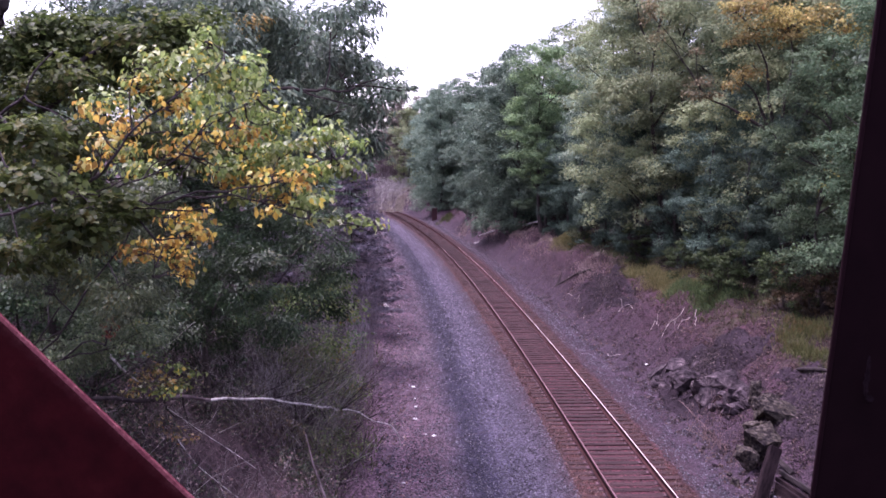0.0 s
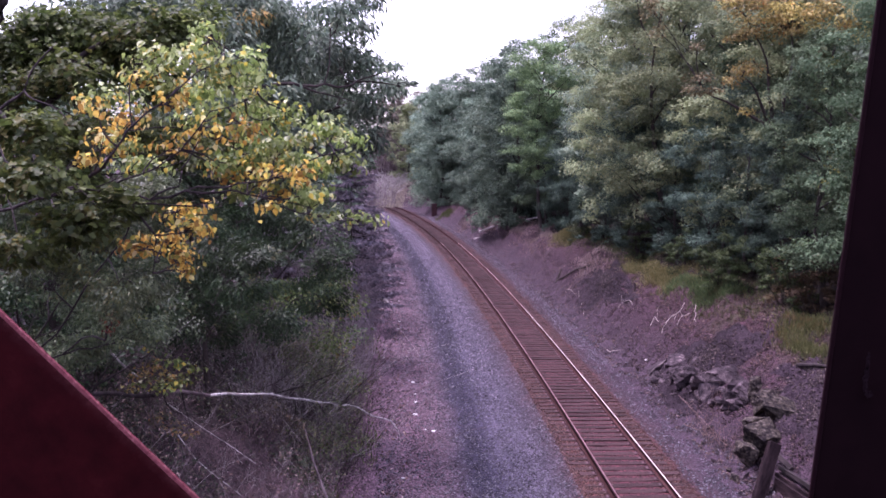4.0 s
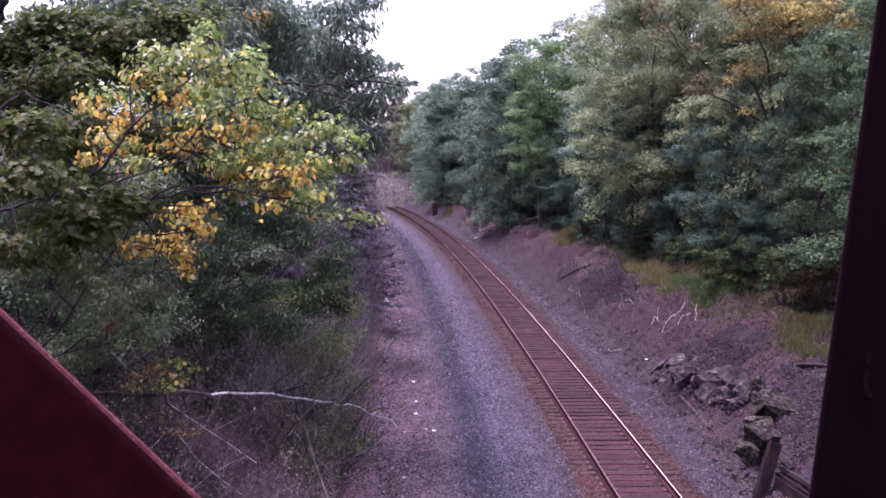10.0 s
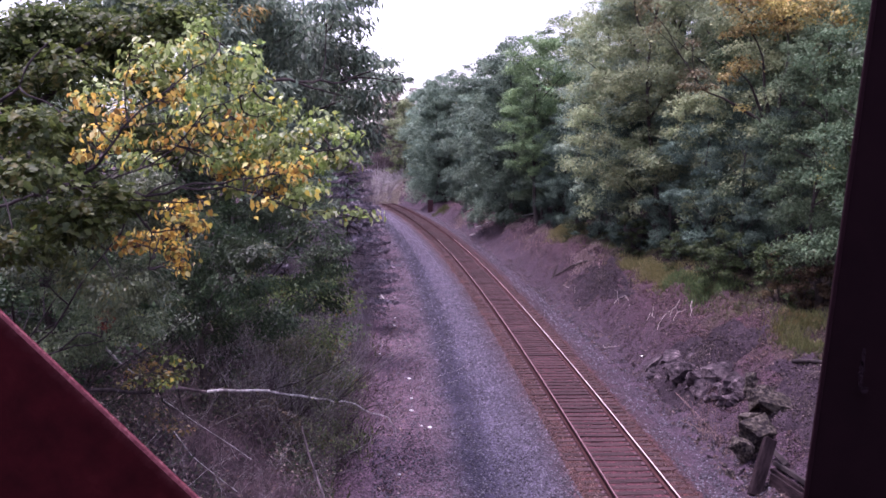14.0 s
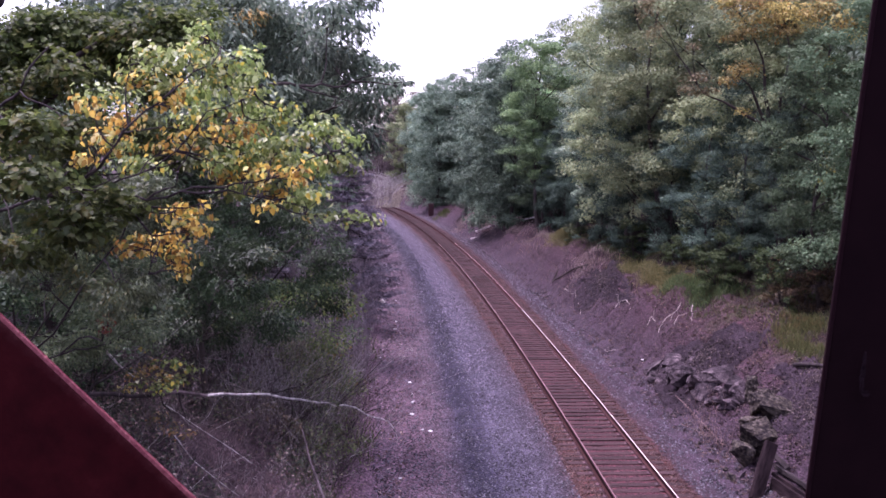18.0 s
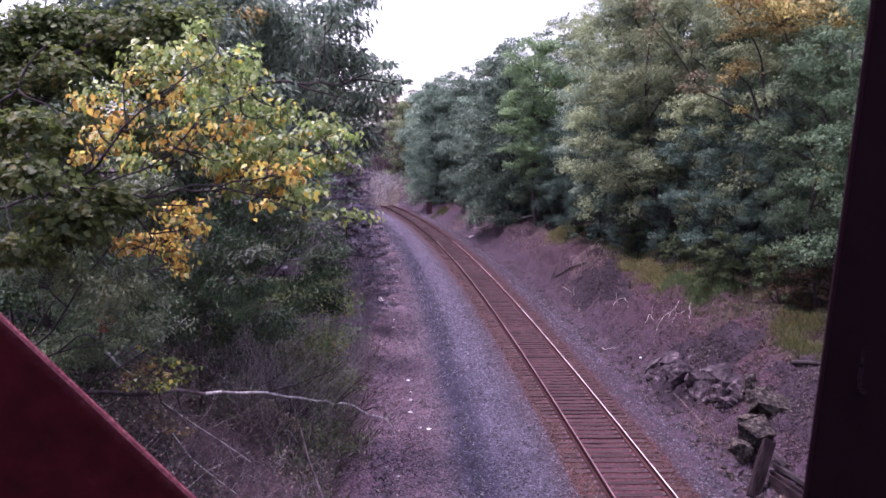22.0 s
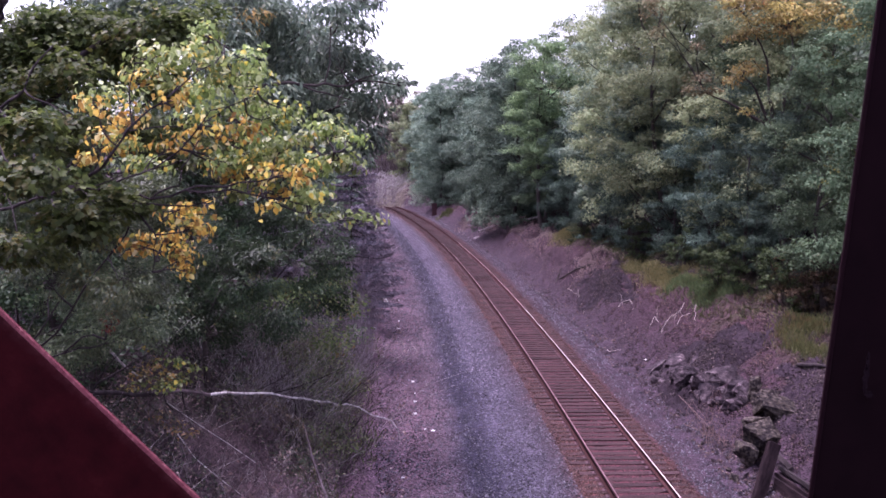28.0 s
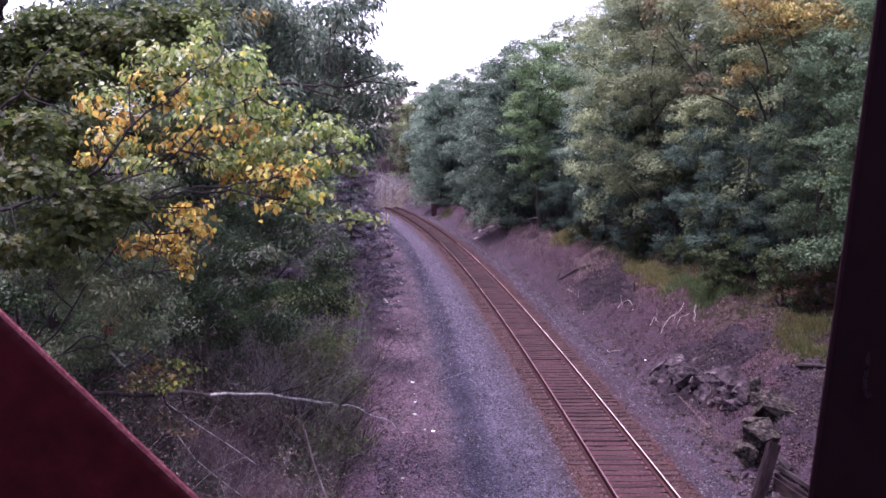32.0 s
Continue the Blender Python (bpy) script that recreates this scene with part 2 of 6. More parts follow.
PALE = bark_material("dead_pale_wood", (0.10, 0.082, 0.08), (0.80, 0.74, 0.73), 5.0)
TIMBER = bark_material("dark_old_timber", (0.007, 0.0045, 0.006), (0.036, 0.023, 0.026), 8.0, 0.25, 0.04)
OLDWOOD = bark_material("old_timber", (0.012, 0.008, 0.009), (0.045, 0.033, 0.036), 8.0)

LEAF_GREY = leaf_material("leaf_oak_grey_green", [(0, (0.1333, 0.1828, 0.1373)), (0.5, (0.1740, 0.2315, 0.1676)), (0.9, (0.2515, 0.3076, 0.2276)), (1, (0.2427, 0.2711, 0.2078))], ((0.12, 0.085, 0.03), 0.86), spec=0.06, clumps=0.7)
LEAF_GREEN = leaf_material("leaf_green", [(0, (0.0608, 0.0961, 0.0541)), (0.5, (0.0825, 0.1237, 0.0694)), (0.92, (0.1214, 0.1661, 0.0984)), (1, (0.1213, 0.1421, 0.0933))], ((0.13, 0.11, 0.03), 0.84), spec=0.06, clumps=0.7)
LEAF_BRIGHT = leaf_material("leaf_bright_green", [(0, (0.1624, 0.2689, 0.1327)), (0.5, (0.2376, 0.3787, 0.1862)), (1, (0.3748, 0.5255, 0.2794))], spec=0.06, clumps=0.7)
# Leaves of the far trees; some distance haze is mixed into the colour.
LEAF_DENSE = leaf_material("leaf_dense_dark", [(0, (0.1032, 0.1544, 0.1157)), (0.5, (0.1548, 0.2192, 0.1617)), (0.9, (0.2164, 0.2898, 0.2156)), (1, (0.2309, 0.2833, 0.2080))], spec=0.06, clumps=0.7)
# Oak green darkened further: the canopy's shade is put into the leaf colour.
LEAF_SHADED = leaf_material("leaf_oak_shaded", [(0, (0.0472, 0.0769, 0.0626)), (0.5, (0.0791, 0.1230, 0.0943)), (0.9, (0.1247, 0.1816, 0.1393)), (1, (0.1841, 0.2465, 0.1915))], spec=0.06, clumps=0.7)
LEAF_OLIVE = leaf_material("leaf_olive", [(0, (0.1741, 0.2182, 0.1203)), (0.5, (0.2330, 0.2763, 0.1548)), (1, (0.2436, 0.2613, 0.1456))], ((0.15, 0.105, 0.055), 0.85), spec=0.06, clumps=0.7)
LEAF_ORANGE = leaf_material("leaf_turning_orange", [(0.0, (0.1150, 0.1265, 0.0575)), (0.5, (0.1840, 0.1782, 0.0805)), (1.0, (0.2990, 0.2530, 0.1150))], ((0.44, 0.28, 0.10), 0.70))
LEAF_YELLOW = leaf_material("leaf_turning_yellow", [(0, (0.0716, 0.1020, 0.0268)), (0.3, (0.1515, 0.2040, 0.0537)), (0.6, (0.2610, 0.3280, 0.0998)), (0.82, (0.4208, 0.4700, 0.1996)), (1, (0.6903, 0.7093, 0.4759))], ((0.62, 0.47, 0.09), 0.74), 0.45, 2.6, rough=0.42, spec=0.4)
LEAF_GOLD = leaf_material("leaf_gold", [(0, (0.1512, 0.0880, 0.0300)), (0.2, (0.3969, 0.2288, 0.0600)), (0.4, (0.6237, 0.3872, 0.0720)), (0.55, (0.7560, 0.5280, 0.1200)), (0.64, (0.2268, 0.2376, 0.0540)), (0.86, (0.3591, 0.3432, 0.0900)), (1, (0.8505, 0.7216, 0.3480))], None, 0.45)
LEAF_OCHRE = leaf_material("leaf_ochre", [(0, (0.0700, 0.0840, 0.0420)), (0.35, (0.1960, 0.1680, 0.0630)), (0.7, (0.4200, 0.2800, 0.0840)), (0.9, (0.4760, 0.2240, 0.0840)), (1, (0.7000, 0.5880, 0.3500))], None, 0.35, rough=0.45, spec=0.3)
LEAF_WEED = leaf_material("leaf_weeds", [(0, (0.0186, 0.0310, 0.0112)), (0.5, (0.0384, 0.0589, 0.0198)), (1, (0.0806, 0.1023, 0.0403))], ((0.12, 0.1, 0.04), 0.85))
LEAF_TAWNY = leaf_material("leaf_tawny", [(0.0, (0.10, 0.083, 0.07)), (0.5, (0.16, 0.133, 0.112)), (1.0, (0.24, 0.205, 0.175))], ((0.13, 0.14, 0.10), 0.8))
LEAF_TAN = leaf_material("leaf_tan_orange", [(0, (0.1425, 0.1242, 0.0522)), (0.4, (0.3135, 0.2430, 0.0902)), (0.75, (0.4370, 0.3510, 0.1140)), (1, (0.5510, 0.4860, 0.1900))], ((0.50, 0.25, 0.10), 0.80), 0.35, 1.2)
LEAF_BROWN = leaf_material("leaf_dull_brown", [(0.0, (0.11, 0.10, 0.055)), (0.6, (0.20, 0.165, 0.085)), (1.0, (0.28, 0.235, 0.13))])
LEAF_WITHERED = leaf_material("leaf_withered", [(0.0, (0.035, 0.022, 0.014)), (0.6, (0.085, 0.052, 0.030)), (1.0, (0.15, 0.105, 0.055))])
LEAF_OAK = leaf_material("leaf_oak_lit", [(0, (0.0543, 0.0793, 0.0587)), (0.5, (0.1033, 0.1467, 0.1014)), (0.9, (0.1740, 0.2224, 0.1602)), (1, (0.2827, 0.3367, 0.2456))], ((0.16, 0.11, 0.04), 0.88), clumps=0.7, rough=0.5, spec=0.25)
LEAF_MAPLE = leaf_material("leaf_maple", [(0, (0.0301, 0.0478, 0.0146)), (0.5, (0.0599, 0.0813, 0.0218)), (0.9, (0.1028, 0.1289, 0.0364)), (1, (0.1715, 0.1909, 0.0875))], ((0.11, 0.10, 0.03), 0.8), 0.5, clumps=1.3, rough=0.5, spec=0.25)
LEAF_SPRAY = leaf_material("leaf_olive_spray", [(0, (0.0416, 0.0664, 0.0315)), (0.5, (0.0902, 0.1244, 0.0565)), (0.9, (0.1666, 0.2074, 0.1030)), (1, (0.2477, 0.2701, 0.1837))], ((0.14, 0.13, 0.04), 0.8), clumps=1.3, rough=0.42, spec=0.4)
LEAF_SHRUB = leaf_material("leaf_shrub", [(0, (0.0139, 0.0300, 0.0146)), (0.5, (0.0300, 0.0566, 0.0242)), (0.95, (0.0588, 0.0942, 0.0388)), (1, (0.1126, 0.1474, 0.0705))], ((0.11, 0.10, 0.03), 0.85), clumps=1.3, rough=0.45, spec=0.3)
LEAF_BRUSH = leaf_material("leaf_brush", [(0, (0.0351, 0.0546, 0.0364)), (0.5, (0.0780, 0.0910, 0.0607)), (0.85, (0.1755, 0.1365, 0.1013)), (1, (0.5070, 0.3640, 0.3443))], None, 0.2)
LEAF_THICKET = leaf_material("leaf_thicket", [(0, (0.0575, 0.0736, 0.0363)), (0.5, (0.1242, 0.1414, 0.0682)), (0.9, (0.2242, 0.2185, 0.1188)), (1, (0.3450, 0.2990, 0.1870))], ((0.12, 0.085, 0.06), 0.7))
LEAF_BUSH = leaf_material("leaf_yellowish_bush", [(0, (0.0707, 0.1034, 0.0336)), (0.5, (0.1413, 0.1897, 0.0615)), (1, (0.2825, 0.3217, 0.1342))], ((0.2, 0.13, 0.05), 0.8))
LEAF_RED = leaf_material("leaf_red", [(0.0, (0.075, 0.024, 0.016)), (0.5, (0.165, 0.048, 0.032)), (1.0, (0.225, 0.112, 0.048))], None, 0.35)
LEAF_NEEDLE = leaf_material("needles", [(0, (0.0851, 0.0775, 0.0979)), (0.6, (0.1596, 0.1380, 0.1677)), (1, (0.2765, 0.2155, 0.2562))], None, 0.15)
GRASS = leaf_material("dry_grass", [(0.0, (0.036, 0.0476, 0.017)), (0.6, (0.072, 0.085, 0.0306)), (1.0, (0.144, 0.136, 0.0612))], ((0.11, 0.10, 0.035), 0.8))
MEADOW = leaf_material("yellow_green_grass", [(0, (0.0492, 0.0555, 0.0198)), (0.6, (0.1066, 0.1110, 0.0405)), (1, (0.1804, 0.1628, 0.0810))], ((0.14, 0.10, 0.045), 0.75))
GREENGRASS = leaf_material("green_grass", [(0, (0.0532, 0.0962, 0.0408)), (0.6, (0.1140, 0.1758, 0.0714)), (1, (0.2280, 0.2960, 0.1275))], ((0.11, 0.11, 0.045), 0.78))
STRAW = leaf_material("straw_grass", [(0.0, (0.18, 0.145, 0.125)), (0.6, (0.33, 0.275, 0.235)), (1.0, (0.5, 0.44, 0.39))])
OCHRE = leaf_material("ochre_grass", [(0, (0.0700, 0.0612, 0.0267)), (0.6, (0.1470, 0.1224, 0.0535)), (1, (0.2380, 0.2122, 0.1069))])
STALK = leaf_material("dry_stalks", [(0.0, (0.17, 0.115, 0.11)), (0.6, (0.30, 0.215, 0.205)), (1.0, (0.48, 0.38, 0.36))])
LITTER = leaf_material("fallen_leaves", [(0, (0.0575, 0.0330, 0.0294)), (0.6, (0.1380, 0.0792, 0.0714)), (0.92, (0.2530, 0.1650, 0.1470)), (1, (0.4600, 0.3520, 0.3150))], None, 0.1)
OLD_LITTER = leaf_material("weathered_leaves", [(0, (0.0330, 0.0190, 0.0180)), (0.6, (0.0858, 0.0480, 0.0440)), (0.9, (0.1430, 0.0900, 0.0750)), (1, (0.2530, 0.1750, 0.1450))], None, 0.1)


# ---- building tools ----
def mesh(name, verts, faces, mat, smooth=False, mats=None):
    """A mesh from arrays; faces all have the same number of corners, or are a list of lists."""
    me = bpy.data.meshes.new(name)
    if isinstance(faces, np.ndarray):
        k = faces.shape[1]
        me.vertices.add(len(verts))
        me.vertices.foreach_set("co", np.ascontiguousarray(verts, dtype=np.float32).ravel())
        me.loops.add(faces.size)
        me.loops.foreach_set("vertex_index", np.ascontiguousarray(faces, dtype=np.int32).ravel())
        me.polygons.add(len(faces))
        me.polygons.foreach_set("loop_start", np.arange(0, faces.size, k, dtype=np.int32))
        me.update(calc_edges=True)
    else:
        me.from_pydata([tuple(v) for v in verts], [], faces)
    for x in ([mat] if mat else []) + list(mats or []):
        me.materials.append(x)
    if smooth:
        me.polygons.foreach_set("use_smooth", np.ones(len(me.polygons), dtype=bool))
    return me


def sub(name, me, parent, label="", m=None):
    """Links a mesh as one part under a thing or part."""
    ob = new(name, me)
    ob.parent = parent
    if m is not None:
        ob.matrix_basis = m
    if label:
        ob["label"] = label
    return ob


def part(name, bm, mat, parent, label="", m=None):
    me = bpy.data.meshes.new(name)
    bm.to_mesh(me)
    bm.free()
    me.materials.append(mat)
    return sub(name, me, parent, label, m)


def block(sx, sy, sz, bevel=0.01, seg=1):
    bm = bmesh.new()
    bmesh.ops.create_cube(bm, size=1.0)
    bmesh.ops.scale(bm, vec=(sx, sy, sz), verts=bm.verts)
    if bevel:
        bmesh.ops.bevel(bm, geom=list(bm.edges), offset=bevel, segments=seg, affect="EDGES")
    return bm


def tubes(paths, sides=5):
    """Tapered round stems: paths is a list of (points, radii). Returns vertices and quads."""
    vs, fs, o = [], [], 0
    ring = np.linspace(0, 2 * np.pi, sides, endpoint=False)
    for pts, rad in paths:
        pts = np.asarray(pts, dtype=float)
        d = np.gradient(pts, axis=0)
        d /= np.linalg.norm(d, axis=1)[:, None] + 1e-9
        ref = np.where(np.abs(d[:, 2:3]) > 0.9, [[1.0, 0, 0]], [[0, 0, 1.0]])
        a = np.cross(d, ref)
        a /= np.linalg.norm(a, axis=1)[:, None] + 1e-9
        b = np.cross(d, a)
        r = np.asarray(rad, dtype=float)[:, None, None]
        v = pts[:, None, :] + r * (a[:, None, :] * np.cos(ring)[None, :, None] + b[:, None, :] * np.sin(ring)[None, :, None])
        k = len(pts)
        i, j = np.meshgrid(np.arange(k - 1), np.arange(sides), indexing="ij")
        q = np.stack([i * sides + j, i * sides + (j + 1) % sides, (i + 1) * sides + (j + 1) % sides, (i + 1) * sides + j], -1).reshape(-1, 4)
        vs.append(v.reshape(-1, 3))
        fs.append(q + o)
        o += k * sides
    return np.concatenate(vs), np.concatenate(fs)


def bent(rng, a, b, n=6, wob=0.08, sag=0.0):
    """A crooked way from a to b: a slow bow, and a finer wave on it."""
    a, b = np.asarray(a, float), np.asarray(b, float)
    t = np.linspace(0, 1, n)[:, None]
    L = np.linalg.norm(b - a)
    p = a + (b - a) * t
    p += rng.normal(0, wob * L, 3) * np.sin(np.pi * t) + rng.normal(0, wob * 0.35 * L, 3) * np.sin(2 * np.pi * t) + rng.normal(0, wob * 0.15 * L, 3) * np.sin(4 * np.pi * t)
    p[:, 2] += sag * np.sin(np.pi * t[:, 0])
    return p


# leaf shapes: length along x, width along y, a fold along the midrib
SIMPLE = (np.array([(-0.5, 0, 0), (0, -0.3, 0.08), (0.5, 0, -0.04), (0, 0.3, 0.08)]), np.array([(0, 1, 2), (0, 2, 3)]))
NARROW = (np.array([(-0.5, 0, 0), (0, -0.17, 0.06), (0.5, 0, -0.08), (0, 0.17, 0.06)]), np.array([(0, 1, 2), (0, 2, 3)]))
LOBED = (np.array([(-0.5, 0, 0), (-0.2, -0.42, 0.1), (0.12, -0.2, 0.05), (0.3, -0.36, 0.06), (0.5, 0, -0.1), (0.3, 0.36, 0.06), (0.12, 0.2, 0.05), (-0.2, 0.42, 0.1)]),
         np.array([(0, 1, 2), (0, 2, 4), (2, 3, 4), (0, 4, 6), (6, 4, 5), (0, 6, 7)]))
OVATE = (np.array([(-0.5, 0, 0), (-0.18, -0.36, 0.1), (0.18, -0.27, 0.06), (0.55, 0, -0.12), (0.18, 0.27, 0.06), (-0.18, 0.36, 0.1)]), np.array([(0, 1, 2), (0, 2, 3), (0, 3, 4), (0, 4, 5)]))
BLADE = (np.array([(-0.03, 0, 0), (0.03, 0, 0), (0.02, 0.1, 0.6), (0.0, 0.3, 1.0)]), np.array([(0, 1, 2), (0, 2, 3)]))


def leaves(rng, pos, out, size, shape=SIMPLE, droop=0.3, flat=0.6):
    """Leaves at pos; out points away from the bough. Returns vertices and triangles."""
    n = len(pos)
    nrm = out * (1 - flat) + np.array([0, 0, 1.0]) * flat + rng.normal(0, 0.35, (n, 3))
    nrm /= np.linalg.norm(nrm, axis=1)[:, None] + 1e-9
    ax = out + rng.normal(0, 0.5, (n, 3)) - np.array([0, 0, droop])
    ax -= nrm * (ax * nrm).sum(1)[:, None]
    ax /= np.linalg.norm(ax, axis=1)[:, None] + 1e-9
    side = np.cross(nrm, ax)
    s = (size * rng.uniform(0.65, 1.3, n))[:, None, None]
    t, f = shape
    v = pos[:, None, :] + s * (t[None, :, 0:1] * ax[:, None] + t[None, :, 1:2] * side[:, None] + t[None, :, 2:3] * nrm[:, None])
    idx = (np.arange(n) * len(t))[:, None, None] + f[None]
    return v.reshape(-1, 3), idx.reshape(-1, 3)


def clump_points(rng, centre, radii, n, twigs=12, loose=0.25, lift=0.4):
    """Points of leaves on the twigs of one bough: small sprays over its upper and outer side."""
    d = rng.normal(0, 1, (twigs, 3))
    d[:, 2] = d[:, 2] * 0.8 + lift
    d /= np.linalg.norm(d, axis=1)[:, None]
    tc = d * rng.uniform(0.5, 1.0, (twigs, 1))
    k = rng.integers(0, twigs, n)
    p = tc[k] + np.clip(rng.normal(0, loose, (n, 3)), -2 * loose, 2 * loose) * np.array([1, 1, 0.7])
    q = p / (np.linalg.norm(p, axis=1)[:, None] + 1e-9)
    return centre + p * radii, q


def crown_shape(rng, height, bottom, radius, boughs):
    """Bough centres and sizes of a broad-leaved crown round the z axis, most of them at its outside."""
    out = []
    for i in range(boughs):
        h = (i + 0.5) / boughs
        prof = radius * min(1.0, 0.72 + 1.3 * h) * (1.0 if h < 0.6 else math.sqrt(max(0.05, 1.0 - ((h - 0.6) / 0.42) ** 2)))
        a = i * 2.4 + rng.normal(0, 0.4)
        r = prof * (rng.uniform(0.7, 0.95) if i % 3 else rng.uniform(0.1, 0.5))
        z = bottom + (height - bottom) * (h * 0.95) + rng.normal(0, 0.5)
        s = radius * rng.uniform(0.19, 0.35)
        out.append((np.array([r * math.cos(a), r * math.sin(a), z]), np.array([s, s, s * rng.uniform(0.55, 0.85)])))
    return out


def tree(label, seed, height, bottom, radius, boughs, n_leaf, size, mat, shape=SIMPLE, trunk_r=0.16, category="tree", name="tree", group="", lean=(0, 0), stout=12):
    """A broad-leaved tree at the origin: trunk, limbs and a crown of leaf sprays."""
    rng = np.random.default_rng(seed)
    root = tagged(new(name), label, category, group)
    top = np.array([lean[0] * height, lean[1] * height, height * 0.9])
    way = bent(rng, (0, 0, -0.4), top, 9, 0.03)
    tr = np.linspace(trunk_r, trunk_r * 0.15, 9)
    tr[0] *= 1.5
    v, f = tubes([(way, tr)], 8)
    sub("trunk", mesh("trunk", v, f, BARK, True), root)
    shape_list = crown_shape(rng, height, bottom, radius, boughs)
    pos, out, limbs = [], [], []
    for c, s in shape_list:
        c = c + np.array([lean[0], lean[1], 0]) * c[2]
        p, q = clump_points(rng, c, s, n_leaf // boughs, 15, 0.24)
        pos.append(p)
        out.append(q)
        z0 = max(c[2] - 1.2 - 0.25 * np.hypot(c[0], c[1]), bottom * 0.5)
        k = min(z0 / (height * 0.9), 0.95)
        start = np.array([np.interp(k * 8, range(9), way[:, a]) for a in range(3)])
        limbs.append((bent(rng, start, c + np.array([0, 0, s[2] * 0.4]), 5, 0.07), np.linspace(trunk_r * 0.35, 0.012, 5)))
    for pth in limbs[::max(1, len(limbs) // stout)]:
        v, f = tubes([pth], 5)
        sub("limb", mesh("limb", v, f, BARK, True), root)
    pos, out = np.concatenate(pos), np.concatenate(out)
    v, f = leaves(rng, pos, out, np.full(len(pos), size), shape)
    sub("crown", mesh("crown", v, f, mat), root)["kind"] = "stuff"
    return root


# ---- lie of the land ----
def centre(y):
    """The track's middle: x at the distance y along the cutting."""
    c = np.clip(y, 5, 150)
    x = 5.75 - 0.03092 * c - 0.000315 * c ** 2 / 2 - 0.00001054 * c ** 3 / 6
    s = -0.03092 - 0.000315 * c - 0.00001054 * c ** 2 / 2
    return x + s * (y - c) - 0.004 * np.clip(y - 136, 0, 60) ** 2


def slope(y):
    c = np.clip(y, 5, 150)
    return -0.03092 - 0.000315 * c - 0.00001054 * c ** 2 / 2 - 0.008 * np.clip(y - 136, 0, 60)


PROFILE_U = (-400, -60, -26, -12.5, -9.5, -7.4, -6.2, -5.0, -3.8, -2.9, -2.2, -1.5, -1.15, -0.6, 0.6, 1.15, 1.5, 2.2, 2.9, 3.6, 5.2, 7.2, 9.5, 20, 60, 400)
PROFILE_Z = (9, 8, 6, 3.0, 1.0, -0.12, -0.33, -0.30, -0.38, -0.30, -0.34, -0.205, -0.2, -0.208, -0.208, -0.2, -0.205, -0.36, -0.42, -0.2, 0.95, 2.1, 2.6, 4.6, 8, 9)


def land(u, y):
    k = np.interp(y, (40, 100, 125, 150), (1.0, 1.35, 1.8, 2.0))
    h = np.interp(y, (40, 100, 125, 150), (1.0, 0.8, 0.5, 0.5))
    v = np.where(u > 2.9, 2.9 + (u - 2.9) * k, u)
    z = np.interp(v, PROFILE_U, PROFILE_Z)
    z = np.where((u > 2.9) & (z > -0.3), -0.3 + (z + 0.3) * h, z)
    w = np.clip((np.abs(u + 1.8) - 4.2) / 2.0, 0, 1)
    z = z + w * 0.22 * (np.sin(u * 1.3 + y * 0.31) * np.sin(y * 0.53 + 0.7) + 0.6 * np.sin(u * 2.9 - y * 1.1))
    return z


def ground_z(x, y):
    return float(land(x - centre(y), y))


def lay_ground():
    us = np.unique(np.concatenate([np.array(PROFILE_U, float), np.arange(-14, 14.01, 0.3), np.arange(-60, 61, 5.0)]))
    ys = np.unique(np.concatenate([np.array([-400, -200, -100, -60, -30, -10.0]), np.arange(0, 18, 3.0), np.arange(18, 70, 0.4), np.arange(70, 180, 1.0), np.array([190, 220, 280, 400, 800, 1600.0])]))
    U, Y = np.meshgrid(us, ys)
    X = centre(Y) + U
    rng = np.random.default_rng(3)
    Z = land(U, Y) + rng.normal(0, 1, U.shape) * np.where((np.abs(U) < 14) & (Y > 15) & (Y < 180), np.where((U > -6.5) & (U < 2.8), 0.008, 0.05), 0)
    Z = Z + np.clip((Y - 150) / 60, 0, 1) * 3.0
    n, m = U.shape
    i, j = np.meshgrid(np.arange(n - 1), np.arange(m - 1), indexing="ij")
    q = np.stack([i * m + j, i * m + j + 1, (i + 1) * m + j + 1, (i + 1) * m + j], -1).reshape(-1, 4)
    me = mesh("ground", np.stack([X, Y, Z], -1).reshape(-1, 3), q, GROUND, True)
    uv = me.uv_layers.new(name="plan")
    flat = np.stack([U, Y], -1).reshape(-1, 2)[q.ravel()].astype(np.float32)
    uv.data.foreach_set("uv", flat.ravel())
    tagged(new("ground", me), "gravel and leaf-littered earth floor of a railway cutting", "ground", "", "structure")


lay_ground()


# ---- the bridge from which one looks ----
def beam(name, a, b, width, depth, mat, parent, label="", edge=None):
    """A riveted member from a to b, in the truss's plane (x, z): a web with a flange along each side."""
    a, b = Vector(a), Vector(b)
    run = (b - a).length
    z = (b - a).normalized()
    x = Vector((0, 1, 0)).cross(z).normalized()
    m = Matrix.Translation((a + b) / 2) @ Matrix((x, z.cross(x), z)).transposed().to_4x4()
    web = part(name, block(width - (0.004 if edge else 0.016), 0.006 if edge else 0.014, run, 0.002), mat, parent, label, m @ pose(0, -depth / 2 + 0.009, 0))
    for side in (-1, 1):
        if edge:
            part("edge_strip", block(0.011, 0.005, run, 0.0022, 3), edge, web, "edge strip, paler red for its sky-lit rim", pose(side * (width / 2 - 0.0057), -0.0035, 0))
        else:
            part("flange", block(0.009, depth, run, 0.0012, 1), mat, web, "", pose(side * (width / 2 - 0.0045), depth / 2 - 0.009, 0))
    return web


